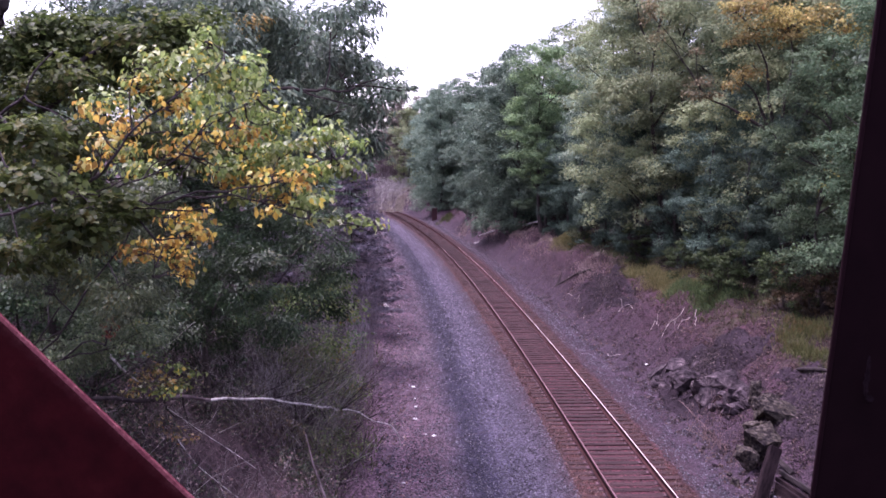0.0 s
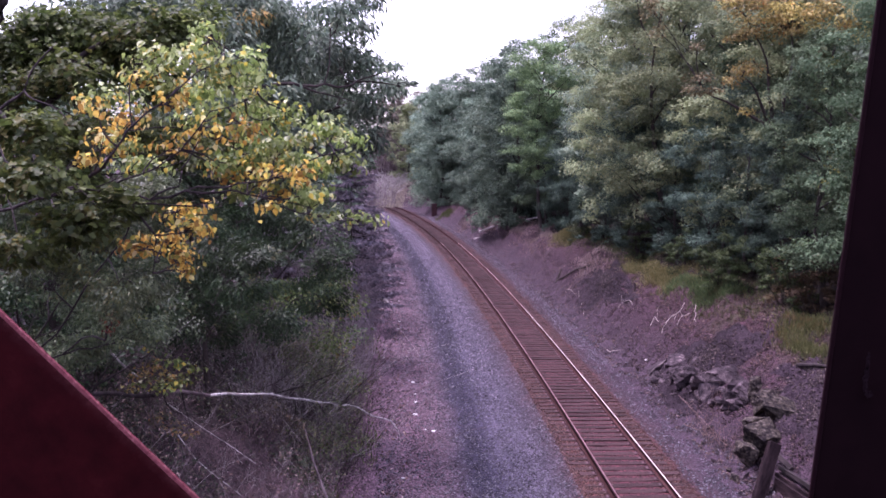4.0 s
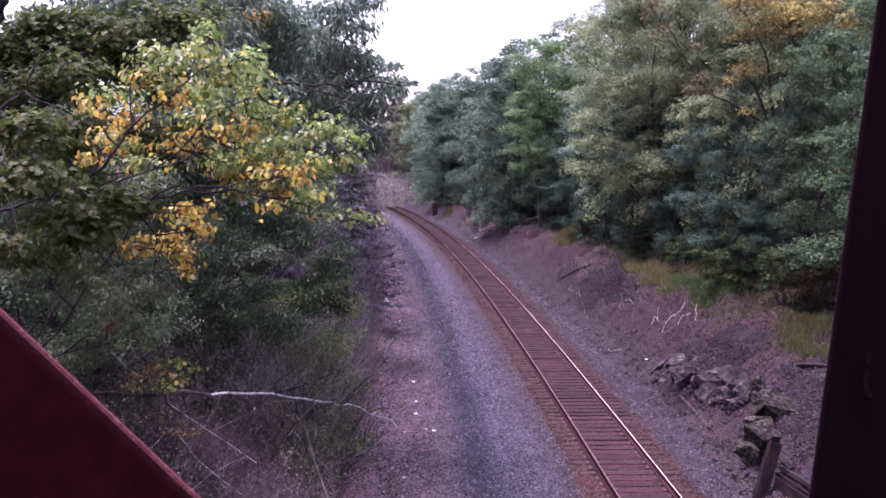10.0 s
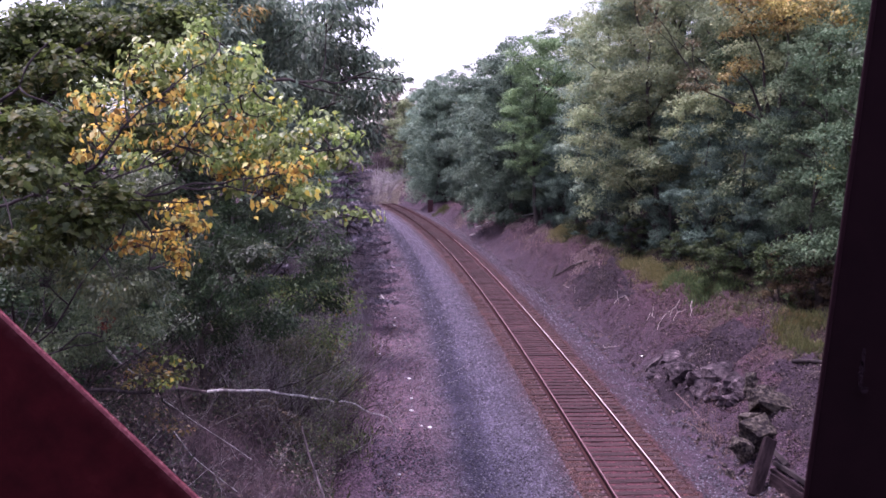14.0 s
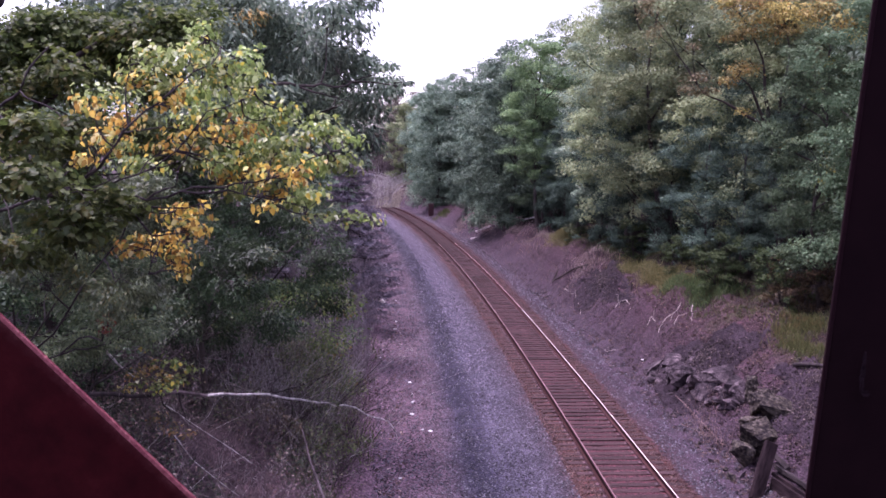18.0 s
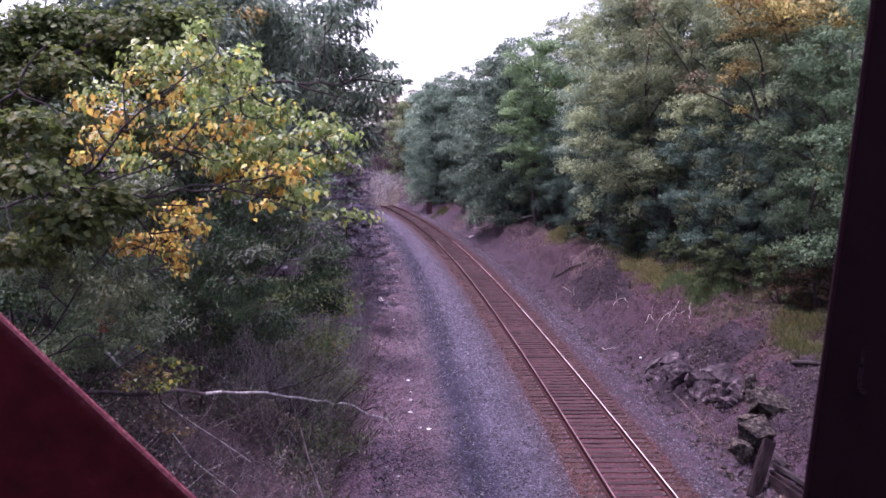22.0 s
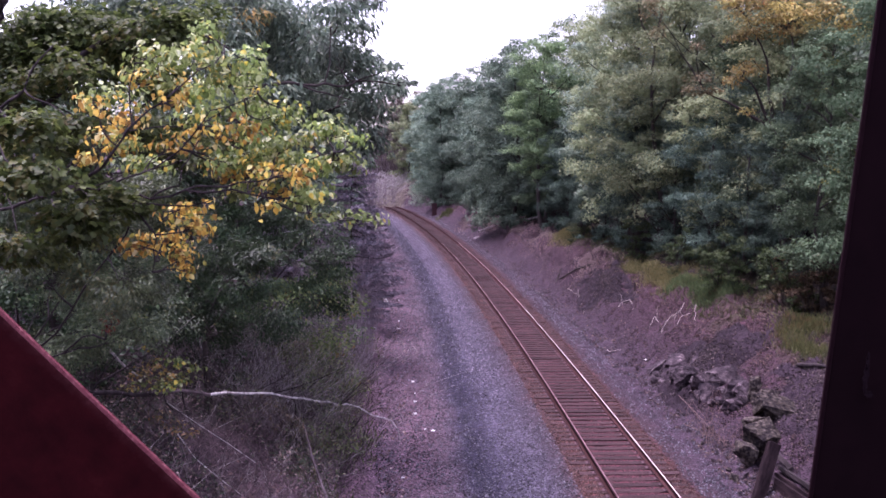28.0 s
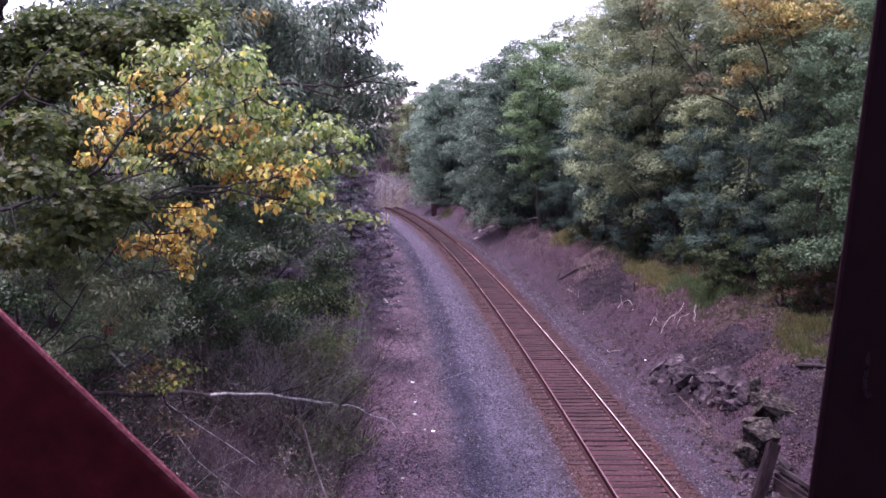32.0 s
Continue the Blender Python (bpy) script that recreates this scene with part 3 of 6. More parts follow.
def stain(wide, long, seed):
    """A thin irregular flake of rust, upright in x and y."""
    rng = random.Random(seed)
    bm = bmesh.new()
    ring = [bm.verts.new((0.5 * wide * math.cos(a) * rng.uniform(0.5, 1.2), 0.5 * long * math.sin(a) * rng.uniform(0.7, 1.15), 0)) for a in (2 * math.pi * k / 22 for k in range(22))]
    face = bm.faces.new(ring)
    top = bmesh.ops.extrude_face_region(bm, geom=[face])["geom"]
    bmesh.ops.translate(bm, vec=(0, 0, 0.0015), verts=[v for v in top if isinstance(v, bmesh.types.BMVert)])
    return bm


def bridge():
    root = tagged(new("truss_bridge"), "dark red riveted steel truss bridge over the railway cutting", "bridge")
    beam("diagonal", (-6.713, 1.9, 13.4), (-0.051, 1.9, 6.75), 0.62, 0.018, RED_DIAGONAL, root, "dark red painted steel diagonal", RED_RIM)
    upright = beam("upright", (1.4818, 1.9, 13.4), (0.828, 1.9, 6.75), 0.42, 0.006, RED_DARK, root, "dark steel upright with rust streaks, backlit shade in its colour")
    for dx, dz, wide, long, seed in ((0.0, 0.0, 0.012, 0.06, 1), (0.006, -0.03, 0.018, 0.014, 2), (0.003, 0.035, 0.008, 0.035, 3)):
        part("rust_stain", stain(wide, long, seed), SCRAPE, upright, "faint rusty stain", upright.matrix_basis.inverted() @ pose(0.796 + dx, 1.887, 7.838 + dz, 90, 0, 0) @ pose(0, 0, 0, 0, 0, -5))
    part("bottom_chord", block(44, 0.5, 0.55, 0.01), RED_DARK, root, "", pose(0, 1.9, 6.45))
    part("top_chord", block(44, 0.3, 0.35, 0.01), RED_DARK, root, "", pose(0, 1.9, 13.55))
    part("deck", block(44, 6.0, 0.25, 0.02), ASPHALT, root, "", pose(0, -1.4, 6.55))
    # Unseen wall, added behind the eye to keep sky light off the members.
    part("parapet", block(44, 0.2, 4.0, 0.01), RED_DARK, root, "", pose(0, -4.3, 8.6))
    for x in (-19.0, 21.0):
        part("abutment", block(6, 7.0, 10.0, 0.05), CONCRETE, root, "", pose(x, -1.2, 1.3))


bridge()


# ---- the track ----
def along(y, u, z=0.0):
    """A pose at the distance y, u metres to the right of the track's middle, turned with the track."""
    return pose(float(centre(y)) + u, y, z, 0, 0, -math.degrees(math.atan(float(slope(y)))))


def rail_mesh(u, head_faces, polish):
    ys = np.concatenate([np.arange(12, 100, 1.0), np.arange(100, 192, 2.0)])
    prof = [(-0.07, -0.17), (-0.07, -0.155), (-0.012, -0.14), (-0.012, -0.045), (-0.036, -0.035), (-0.036, -0.006), (-0.03, 0.0), (-0.004, 0.0), (0.022, -0.002),
            (0.036, -0.006), (0.036, -0.035), (0.012, -0.045), (0.012, -0.14), (0.07, -0.155), (0.07, -0.17)]
    k = len(prof)
    v = [(float(centre(y)) + u + px, y, pz) for y in ys for px, pz in prof]
    f, head = [], []
    for i in range(len(ys) - 1):
        for j in range(k):
            f.append((i * k + j, i * k + (j + 1) % k, (i + 1) * k + (j + 1) % k, (i + 1) * k + j))
            # glint painted by distance: bright head near, duller beyond, then plain rust
            head.append(3 if j in (0, 1, 12, 13) else 0 if j not in head_faces or ys[i] > 88 else 1 if ys[i] < 52 else 2)
    me = mesh("rail", np.array(v), np.array(f), None, False, [RUST, polish, SHINE, FOOT])
    me.polygons.foreach_set("material_index", np.array(head, dtype=np.int32))
    return me


def railway():
    root = tagged(new("railway_track"), "single rusty railway track on weathered wooden ties, curving away", "railway track")
    for u, faces, polish in ((-0.7525, (7,), SHINE), (0.7525, (6,), POLISH)):
        sub("rail", rail_mesh(u, faces, polish), root, "rust-brown steel rail with a polished running surface")
    rng = random.Random(5)
    ties = []
    for k in range(6):
        ys = [-0.125, -0.118, rng.uniform(-0.06, -0.03), 0, rng.uniform(0.03, 0.07), 0.118, 0.125]
        prof = [(ys[0], -0.085), (ys[0], 0.07), (ys[1], 0.083), (ys[2] - 0.012, 0.085), (ys[2], 0.04), (ys[2] + 0.012, 0.08),
                (ys[4] - 0.01, 0.084), (ys[4], 0.045), (ys[4] + 0.01, 0.078), (ys[5], 0.08), (ys[6], 0.068), (ys[6], -0.085)]
        n = len(prof)
        xs = np.linspace(-1.3, 1.3, 9)
        v = [(x + (rng.uniform(-0.03, 0.03) if abs(x) > 1.29 else 0), py + rng.uniform(-0.008, 0.008), pz + rng.uniform(-0.006, 0.006)) for x in xs for py, pz in prof]
        f = [[i * n + j, (i + 1) * n + j, (i + 1) * n + (j + 1) % n, i * n + (j + 1) % n] for i in range(8) for j in range(n)]
        f += [list(range(n)), list(range(8 * n, 9 * n))[::-1]]
        ties.append(mesh("tie", v, f, TIE))
    bm = block(0.34, 0.19, 0.025, 0.006)
    for x in (-0.1, 0.1):
        for y in (-0.05, 0.05):
            g = bmesh.ops.create_cube(bm, size=0.03)["verts"]
            bmesh.ops.translate(bm, vec=(x, y, 0.02), verts=g)
    plate = bpy.data.meshes.new("tie_plate")
    bm.to_mesh(plate)
    bm.free()
    plate.materials.append(PLATE)
    y, i = 21.0, 0
    while i < 298:
        m = along(y, rng.uniform(-0.06, 0.06), -0.265 + rng.uniform(-0.012, 0.012)) @ pose(0, 0, 0, rng.uniform(-1, 1), 0, rng.uniform(-1.6, 1.6))
        sub("tie", ties[rng.randrange(6)], root, "", m)
        if i < 150:
            for u in (-0.7525, 0.7525):
                sub("tie_plate", plate, root, "", along(y, u, -0.182))
        y += 0.455 + rng.uniform(-0.025, 0.025)
        i += 1


railway()


# ---- woods ----
def at_track(y, u, turn=0.0):
    x = float(centre(y)) + u
    return pose(x, y, ground_z(x, y), 0, 0, turn)


def plant(ob, y, u, turn, scale):
    c = copy_thing(ob, at_track(y, u, turn))
    c.scale = (scale, scale, scale)
    return c


WOODS = "trees along the cutting"


def right_woods():
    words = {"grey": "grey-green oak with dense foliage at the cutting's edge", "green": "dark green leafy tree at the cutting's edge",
             "bright": "fresh green leafy tree standing over its neighbours", "olive": "olive-brown tree beginning to turn", "dark": "grey-green oak leaning over the bank, canopy shade put into its dark leaves", "orange": "tree with orange and yellow autumn foliage"}
    mats = {"grey": LEAF_GREY, "green": LEAF_GREEN, "bright": LEAF_BRIGHT, "olive": LEAF_OLIVE, "dark": LEAF_SHADED, "orange": LEAF_ORANGE}
    near, far = {}, {}
    tawny = tree("tawny brown and green tree beyond the bend", 18, 14.5, 0.5, 3.4, 56, 15000, 0.26, LEAF_TAWNY, group=WOODS, stout=7)
    for i, k in enumerate(words):
        near[k] = tree(words[k], 11 + i, 14.5, 5.0 if k == "orange" else 2.2 if k in ("grey", "green", "olive") else 4.2 if k == "bright" else 0.4, 2.9 if k in ("bright", "orange") else 3.4, 62, 38000, 0.135, mats[k], group=WOODS)
        far[k] = tree(words[k], 21 + i, 14.5, 0.5, 3.4, 56, 15000, 0.26, mats[k], group=WOODS, stout=7)
    dense = tree("dense dark grey-green tree beyond the bank", 19, 14.5, 0.3, 3.6, 80, 28000, 0.2, LEAF_DENSE, group=WOODS)
    rng = random.Random(8)
    # kind, distance, metres to the right of the eye's line, scale; the small dark oaks stand in for canopy shade
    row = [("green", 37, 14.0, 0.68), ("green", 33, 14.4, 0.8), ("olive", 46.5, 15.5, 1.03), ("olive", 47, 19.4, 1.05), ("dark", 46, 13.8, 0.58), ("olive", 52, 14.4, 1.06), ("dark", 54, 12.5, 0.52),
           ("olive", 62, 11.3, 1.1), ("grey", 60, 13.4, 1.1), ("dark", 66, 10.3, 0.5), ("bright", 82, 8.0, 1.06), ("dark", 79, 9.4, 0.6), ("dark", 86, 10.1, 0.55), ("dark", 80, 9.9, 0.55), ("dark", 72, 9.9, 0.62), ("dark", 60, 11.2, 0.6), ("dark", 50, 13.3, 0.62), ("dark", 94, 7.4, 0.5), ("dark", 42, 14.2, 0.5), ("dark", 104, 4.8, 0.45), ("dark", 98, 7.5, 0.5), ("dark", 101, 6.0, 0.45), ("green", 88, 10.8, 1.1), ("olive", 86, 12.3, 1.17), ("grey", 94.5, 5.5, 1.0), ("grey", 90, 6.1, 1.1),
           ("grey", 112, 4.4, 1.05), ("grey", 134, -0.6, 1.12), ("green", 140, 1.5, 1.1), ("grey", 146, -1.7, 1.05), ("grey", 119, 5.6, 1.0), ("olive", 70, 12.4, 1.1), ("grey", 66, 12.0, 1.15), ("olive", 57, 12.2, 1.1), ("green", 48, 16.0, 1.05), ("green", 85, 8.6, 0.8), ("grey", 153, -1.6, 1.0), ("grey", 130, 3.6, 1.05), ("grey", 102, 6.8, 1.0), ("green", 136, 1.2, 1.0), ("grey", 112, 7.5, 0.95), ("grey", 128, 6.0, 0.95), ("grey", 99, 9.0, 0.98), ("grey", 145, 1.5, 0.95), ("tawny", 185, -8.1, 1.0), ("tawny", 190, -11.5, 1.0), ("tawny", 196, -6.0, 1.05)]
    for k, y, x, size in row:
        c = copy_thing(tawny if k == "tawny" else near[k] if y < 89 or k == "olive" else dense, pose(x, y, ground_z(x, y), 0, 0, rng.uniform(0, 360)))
        c.scale = (size, size, size)
    for y in range(30, 150, 6):
        plant(far[rng.choice(["grey", "green", "olive", "grey"])], y + rng.uniform(-1, 1), rng.uniform(14, 16), rng.uniform(0, 360), rng.uniform(0.98, 1.1) if y < 70 else rng.uniform(0.72, 0.85))
    for y in range(28, 150, 8):
        plant(far[rng.choice(["grey", "green", "olive"])], y + rng.uniform(-1, 1), rng.uniform(19, 22), rng.uniform(0, 360), rng.uniform(1.0, 1.1) if y < 70 else rng.uniform(0.7, 0.8))
    # beyond the bend, and along the far left side
    for y, u in ((172, 12.5), (186, -1), (185, 3), (190, -4), (163, 13), (165, -12), (158, -16), (182, 4), (152, -21), (175, -22), (168, 10), (146, -11), (130, -12), (118, -12), (108, -11), (146, -27), (135, -22), (182, -10)):
        plant(tawny if y > 180 else far[rng.choice(["olive", "grey", "olive", "green"])], y, u, rng.uniform(0, 360), rng.uniform(0.8, 1.0))
    for y in range(44, 104, 7):
        plant(far[rng.choice(["grey", "green"])], y, -11.5 + rng.uniform(-1, 1), rng.uniform(0, 360), rng.uniform(0.85, 1.0))
    # the first of each kind stands deep in the woods too
    for i, ob in enumerate([*near.values(), *far.values(), dense, tawny]):
        ob.matrix_basis = at_track(24 + 12.5 * i, 17.0, 40.0 * i)


right_woods()

# boughs of the turning trees over the right bank, and of the nearer trees on the left bank: middle, half width, half height
TURNED = [(12.04, 42.0, 13.93, 0.70, 0.45), (12.97, 42.0, 13.48, 0.82, 0.53), (13.87, 42.0, 13.81, 0.82, 0.53), (14.69, 42.0, 13.36, 0.70, 0.45), (12.52, 42.0, 12.91, 0.58, 0.38),
    (11.84, 42.0, 12.69, 0.35, 0.23), (13.78, 42.0, 13.02, 0.58, 0.38), (12.34, 42.0, 11.44, 0.65, 0.42), (11.89, 42.0, 10.98, 0.42, 0.27), (13.36, 36.0, 13.12, 0.5, 0.33),
    (14.06, 36.0, 12.73, 0.6, 0.4), (14.63, 36.0, 13.12, 0.5, 0.33), (13.68, 36.0, 12.34, 0.4, 0.26), (14.38, 36.0, 12.15, 0.4, 0.26), (14.95, 36.0, 12.54, 0.4, 0.26), (12.38, 42.0, 9.72, 0.33, 0.21), (11.57, 42.0, 14.15, 0.47, 0.30), (12.94, 42.0, 14.26, 0.70, 0.45)]
BROWNED = [(10.64, 43.0, 11.05, 0.55, 0.36), (11.24, 43.0, 10.58, 0.5, 0.34), (10.34, 43.0, 10.63, 0.4, 0.3), (8.57, 43.0, 14.06, 0.4, 0.6), (8.94, 43.0, 13.14, 0.35, 0.3), (10.48, 43.0, 12.42, 0.33, 0.21)]
YELLOW_GREEN = [(-2.63, 12.4, 8.05, 0.2, 0.13), (-2.29, 12.4, 8.12, 0.2, 0.13), (-1.95, 12.4, 8.05, 0.2, 0.13), (-1.67, 12.4, 7.99, 0.18, 0.12), (-2.16, 12.4, 7.85, 0.18, 0.11), (-1.54, 12.4, 7.75, 0.16, 0.1), (-1.26, 12.4, 8.05, 0.18, 0.12),
    (-3.1, 13.5, 9.7, 0.13, 0.2), (-2.96, 12.9, 9.48, 0.16, 0.14), (-3.52, 12.5, 9.32, 0.21, 0.17),
    (-3.07, 12.1, 9.27, 0.23, 0.15), (-2.67, 12.7, 9.26, 0.28, 0.15), (-2.39, 12.7, 9.28, 0.16, 0.16), (-3.60, 12.1, 9.09, 0.17, 0.12),
    (-3.28, 12.1, 9.02, 0.17, 0.12), (-3.21, 13.8, 8.96, 0.27, 0.18), (-2.65, 13.2, 9.05, 0.26, 0.15), (-2.24, 12.4, 9.03, 0.14, 0.17),
    (-2.74, 12.8, 8.72, 0.25, 0.13), (-2.60, 13.8, 8.81, 0.19, 0.15), (-4.38, 13.6, 8.89, 0.26, 0.14), (-3.27, 13.5, 8.63, 0.22, 0.12),
    (-2.20, 12.7, 8.54, 0.18, 0.17), (-1.91, 12.9, 8.68, 0.20, 0.17), (-2.44, 13.2, 8.28, 0.29, 0.15), (-1.96, 12.1, 8.28, 0.20, 0.12),
    (-2.04, 13.0, 8.08, 0.27, 0.13), (-1.46, 12.5, 8.46, 0.22, 0.14), (-1.26, 13.6, 8.36, 0.17, 0.11), (-1.63, 12.1, 8.33, 0.17, 0.09),
    (-1.64, 13.2, 8.08, 0.26, 0.12), (-1.36, 13.6, 8.07, 0.06, 0.11), (-3.90, 12.4, 8.28, 0.24, 0.11), (-3.98, 13.6, 8.00, 0.26, 0.14),
    (-1.52, 12.0, 7.68, 0.17, 0.09), (-1.89, 13.3, 7.53, 0.19, 0.12), (-1.40, 12.0, 7.46, 0.15, 0.05),
    (-1.10, 12.9, 7.36, 0.20, 0.08), (-2.59, 12.8, 7.70, 0.17, 0.09)]
YELLOW_GOLD = [(-3.51, 12.0, 9.05, 0.13, 0.08), (-3.19, 12.6, 8.98, 0.10, 0.15), (-3.19, 12.0, 8.78, 0.20, 0.09), (-4.04, 11.8, 8.73, 0.17, 0.12),
    (-3.83, 12.4, 8.59, 0.18, 0.14), (-3.99, 12.1, 8.39, 0.20, 0.11), (-3.09, 12.6, 8.39, 0.18, 0.13), (-2.67, 11.9, 8.45, 0.13, 0.12),
    (-2.36, 12.0, 8.45, 0.20, 0.15), (-2.67, 12.6, 7.96, 0.18, 0.15), (-3.26, 12.2, 8.28, 0.18, 0.09), (-2.25, 12.2, 8.03, 0.15, 0.10),
    (-1.93, 11.9, 7.93, 0.24, 0.11), (-1.62, 11.6, 7.97, 0.14, 0.13), (-2.02, 12.7, 7.70, 0.18, 0.12), (-1.98, 11.7, 7.58, 0.13, 0.06),
    (-3.18, 12.6, 7.46, 0.20, 0.15), (-2.93, 12.0, 7.29, 0.16, 0.11), (-3.39, 12.7, 7.13, 0.20, 0.11), (-3.63, 12.1, 7.09, 0.19, 0.12),
    (-3.29, 12.7, 6.87, 0.16, 0.13), (-3.43, 12.3, 7.03, 0.14, 0.05), (-4.13, 11.9, 8.12, 0.11, 0.09), (-3.15, 12.5, 6.74, 0.08, 0.08),
    (-3.97, 12.4, 8.21, 0.12, 0.08)]
# main limbs of the yellowing tree: radius at the foot, and the way they take
YELLOW_LIMBS = [(0.030, [(-6.2, 13.2, 7.2), (-5.5, 13.0, 7.5), (-5.08, 12.8, 7.64), (-4.53, 12.1, 7.76)]),
    (0.021, [(-4.53, 12.1, 7.76), (-4.26, 12.0, 7.88), (-4.02, 11.9, 8.0), (-3.76, 11.8, 8.28), (-3.55, 11.7, 8.52), (-3.23, 11.7, 8.76), (-3.05, 11.8, 8.97)]),
    (0.017, [(-4.53, 12.1, 7.76), (-4.06, 12.0, 7.76), (-3.74, 11.9, 7.9), (-3.32, 11.8, 8.04), (-3.07, 11.8, 8.11)]),
    (0.017, [(-4.06, 12.0, 7.77), (-3.81, 11.9, 7.79), (-3.4, 11.8, 7.67), (-3.04, 11.7, 7.83), (-3.0, 11.7, 8.04), (-2.82, 11.8, 8.35)]),
    (0.016, [(-3.4, 11.8, 7.67), (-2.97, 11.7, 7.78), (-2.48, 11.7, 7.82), (-2.13, 11.7, 7.88), (-1.71, 11.8, 8.0), (-1.29, 12.0, 8.21)]),
    (0.014, [(-2.97, 11.7, 7.78), (-2.42, 11.7, 7.79), (-2.0, 11.8, 7.64), (-1.58, 11.9, 7.5), (-1.02, 12.1, 7.41)]),
    (0.015, [(-5.08, 12.8, 7.64), (-4.79, 12.1, 7.83), (-4.75, 12.0, 7.92), (-4.88, 12.0, 8.2), (-4.91, 12.1, 8.42)]),
    (0.014, [(-3.75, 11.9, 7.69), (-3.47, 11.8, 7.41), (-3.34, 11.8, 7.2), (-3.42, 11.9, 6.81)]),
    (0.011, [(-3.55, 11.7, 8.52), (-3.63, 11.9, 8.97), (-3.62, 12.1, 9.24)]),
    (0.011, [(-3.23, 11.7, 8.76), (-2.66, 12.0, 9.24), (-2.9, 12.8, 9.65)]),
    (0.011, [(-3.32, 11.8, 8.04), (-2.68, 11.8, 8.69), (-2.19, 12.1, 8.9)])]
MAPLE_LIMBS = [(0.03, [(-7.3, 15.5, 8.2), (-6.2, 13.9, 8.62), (-5.97, 13.8, 8.77), (-5.62, 13.8, 9.03), (-5.49, 13.8, 9.33), (-5.25, 13.9, 9.63)]), (0.11, [(-7.3, 15.5, 8.2), (-6.45, 14.7, 9.4), (-6.25, 14.6, 10.1), (-6.07, 14.6, 10.7)])]
OAK_LIMBS = [(0.07, [(-8.2, 29.0, 7.6), (-6.64, 27.5, 9.2), (-4.6, 26.0, 9.77), (-4.16, 25.8, 9.85), (-3.58, 25.8, 9.82), (-3.0, 25.9, 9.88), (-2.27, 26.5, 9.95)]), (0.03, [(-3.55, 25.8, 9.81), (-2.98, 25.8, 9.63), (-2.26, 26.3, 9.44)])]
MAPLE = [(-4.73, 13.4, 8.53, 0.3, 0.2), (-5.2, 13.9, 8.2, 0.35, 0.2), (-6.5, 16.2, 10.02, 0.5, 0.36), (-5.88, 16.2, 10.06, 0.5, 0.36), (-6.74, 16.2, 9.58, 0.5, 0.36), (-6.16, 16.2, 9.67, 0.5, 0.36),
    (-4.9, 18.5, 10.2, 0.67, 0.46), (-4.6, 19.0, 10.5, 0.63, 0.42), (-5.0, 18.0, 9.4, 0.60, 0.40), (-5.0, 17.5, 8.5, 0.58, 0.34),
    (-4.6, 15.2, 8.5, 0.51, 0.25), (-3.9, 15.5, 8.1, 0.52, 0.26), (-5.3, 15.0, 7.7, 0.46, 0.25), (-5.8, 14.5, 7.7, 0.40, 0.28), (-4.5, 15.3, 7.5, 0.42, 0.24), (-3.6, 17.0, 8.3, 0.52, 0.33),
    (-4.6, 11.4, 7.9, 0.45, 0.3), (-4.3, 11.6, 7.3, 0.45, 0.3), (-4.9, 11.8, 7.0, 0.45, 0.3), (-3.9, 11.8, 7.5, 0.4, 0.26), (-4.7, 11.6, 8.4, 0.4, 0.3),
        (-6.7, 16.9, 10.0, 0.58, 0.43), (-5.6, 16.3, 10.1, 0.56, 0.42), (-4.8, 15.9, 9.8, 0.55, 0.40), (-6.2, 15.2, 9.0, 0.52, 0.39),
    (-5.4, 14.9, 9.3, 0.51, 0.38), (-6.7, 16.9, 8.4, 0.58, 0.43), (-4.2, 15.8, 10.0, 0.54, 0.40), (-6.3, 14.8, 7.9, 0.51, 0.38),
    (-6.0, 16.1, 7.7, 0.55, 0.41), (-5.3, 16.4, 9.6, 0.57, 0.42), (-6.8, 16.0, 9.9, 0.55, 0.41)]
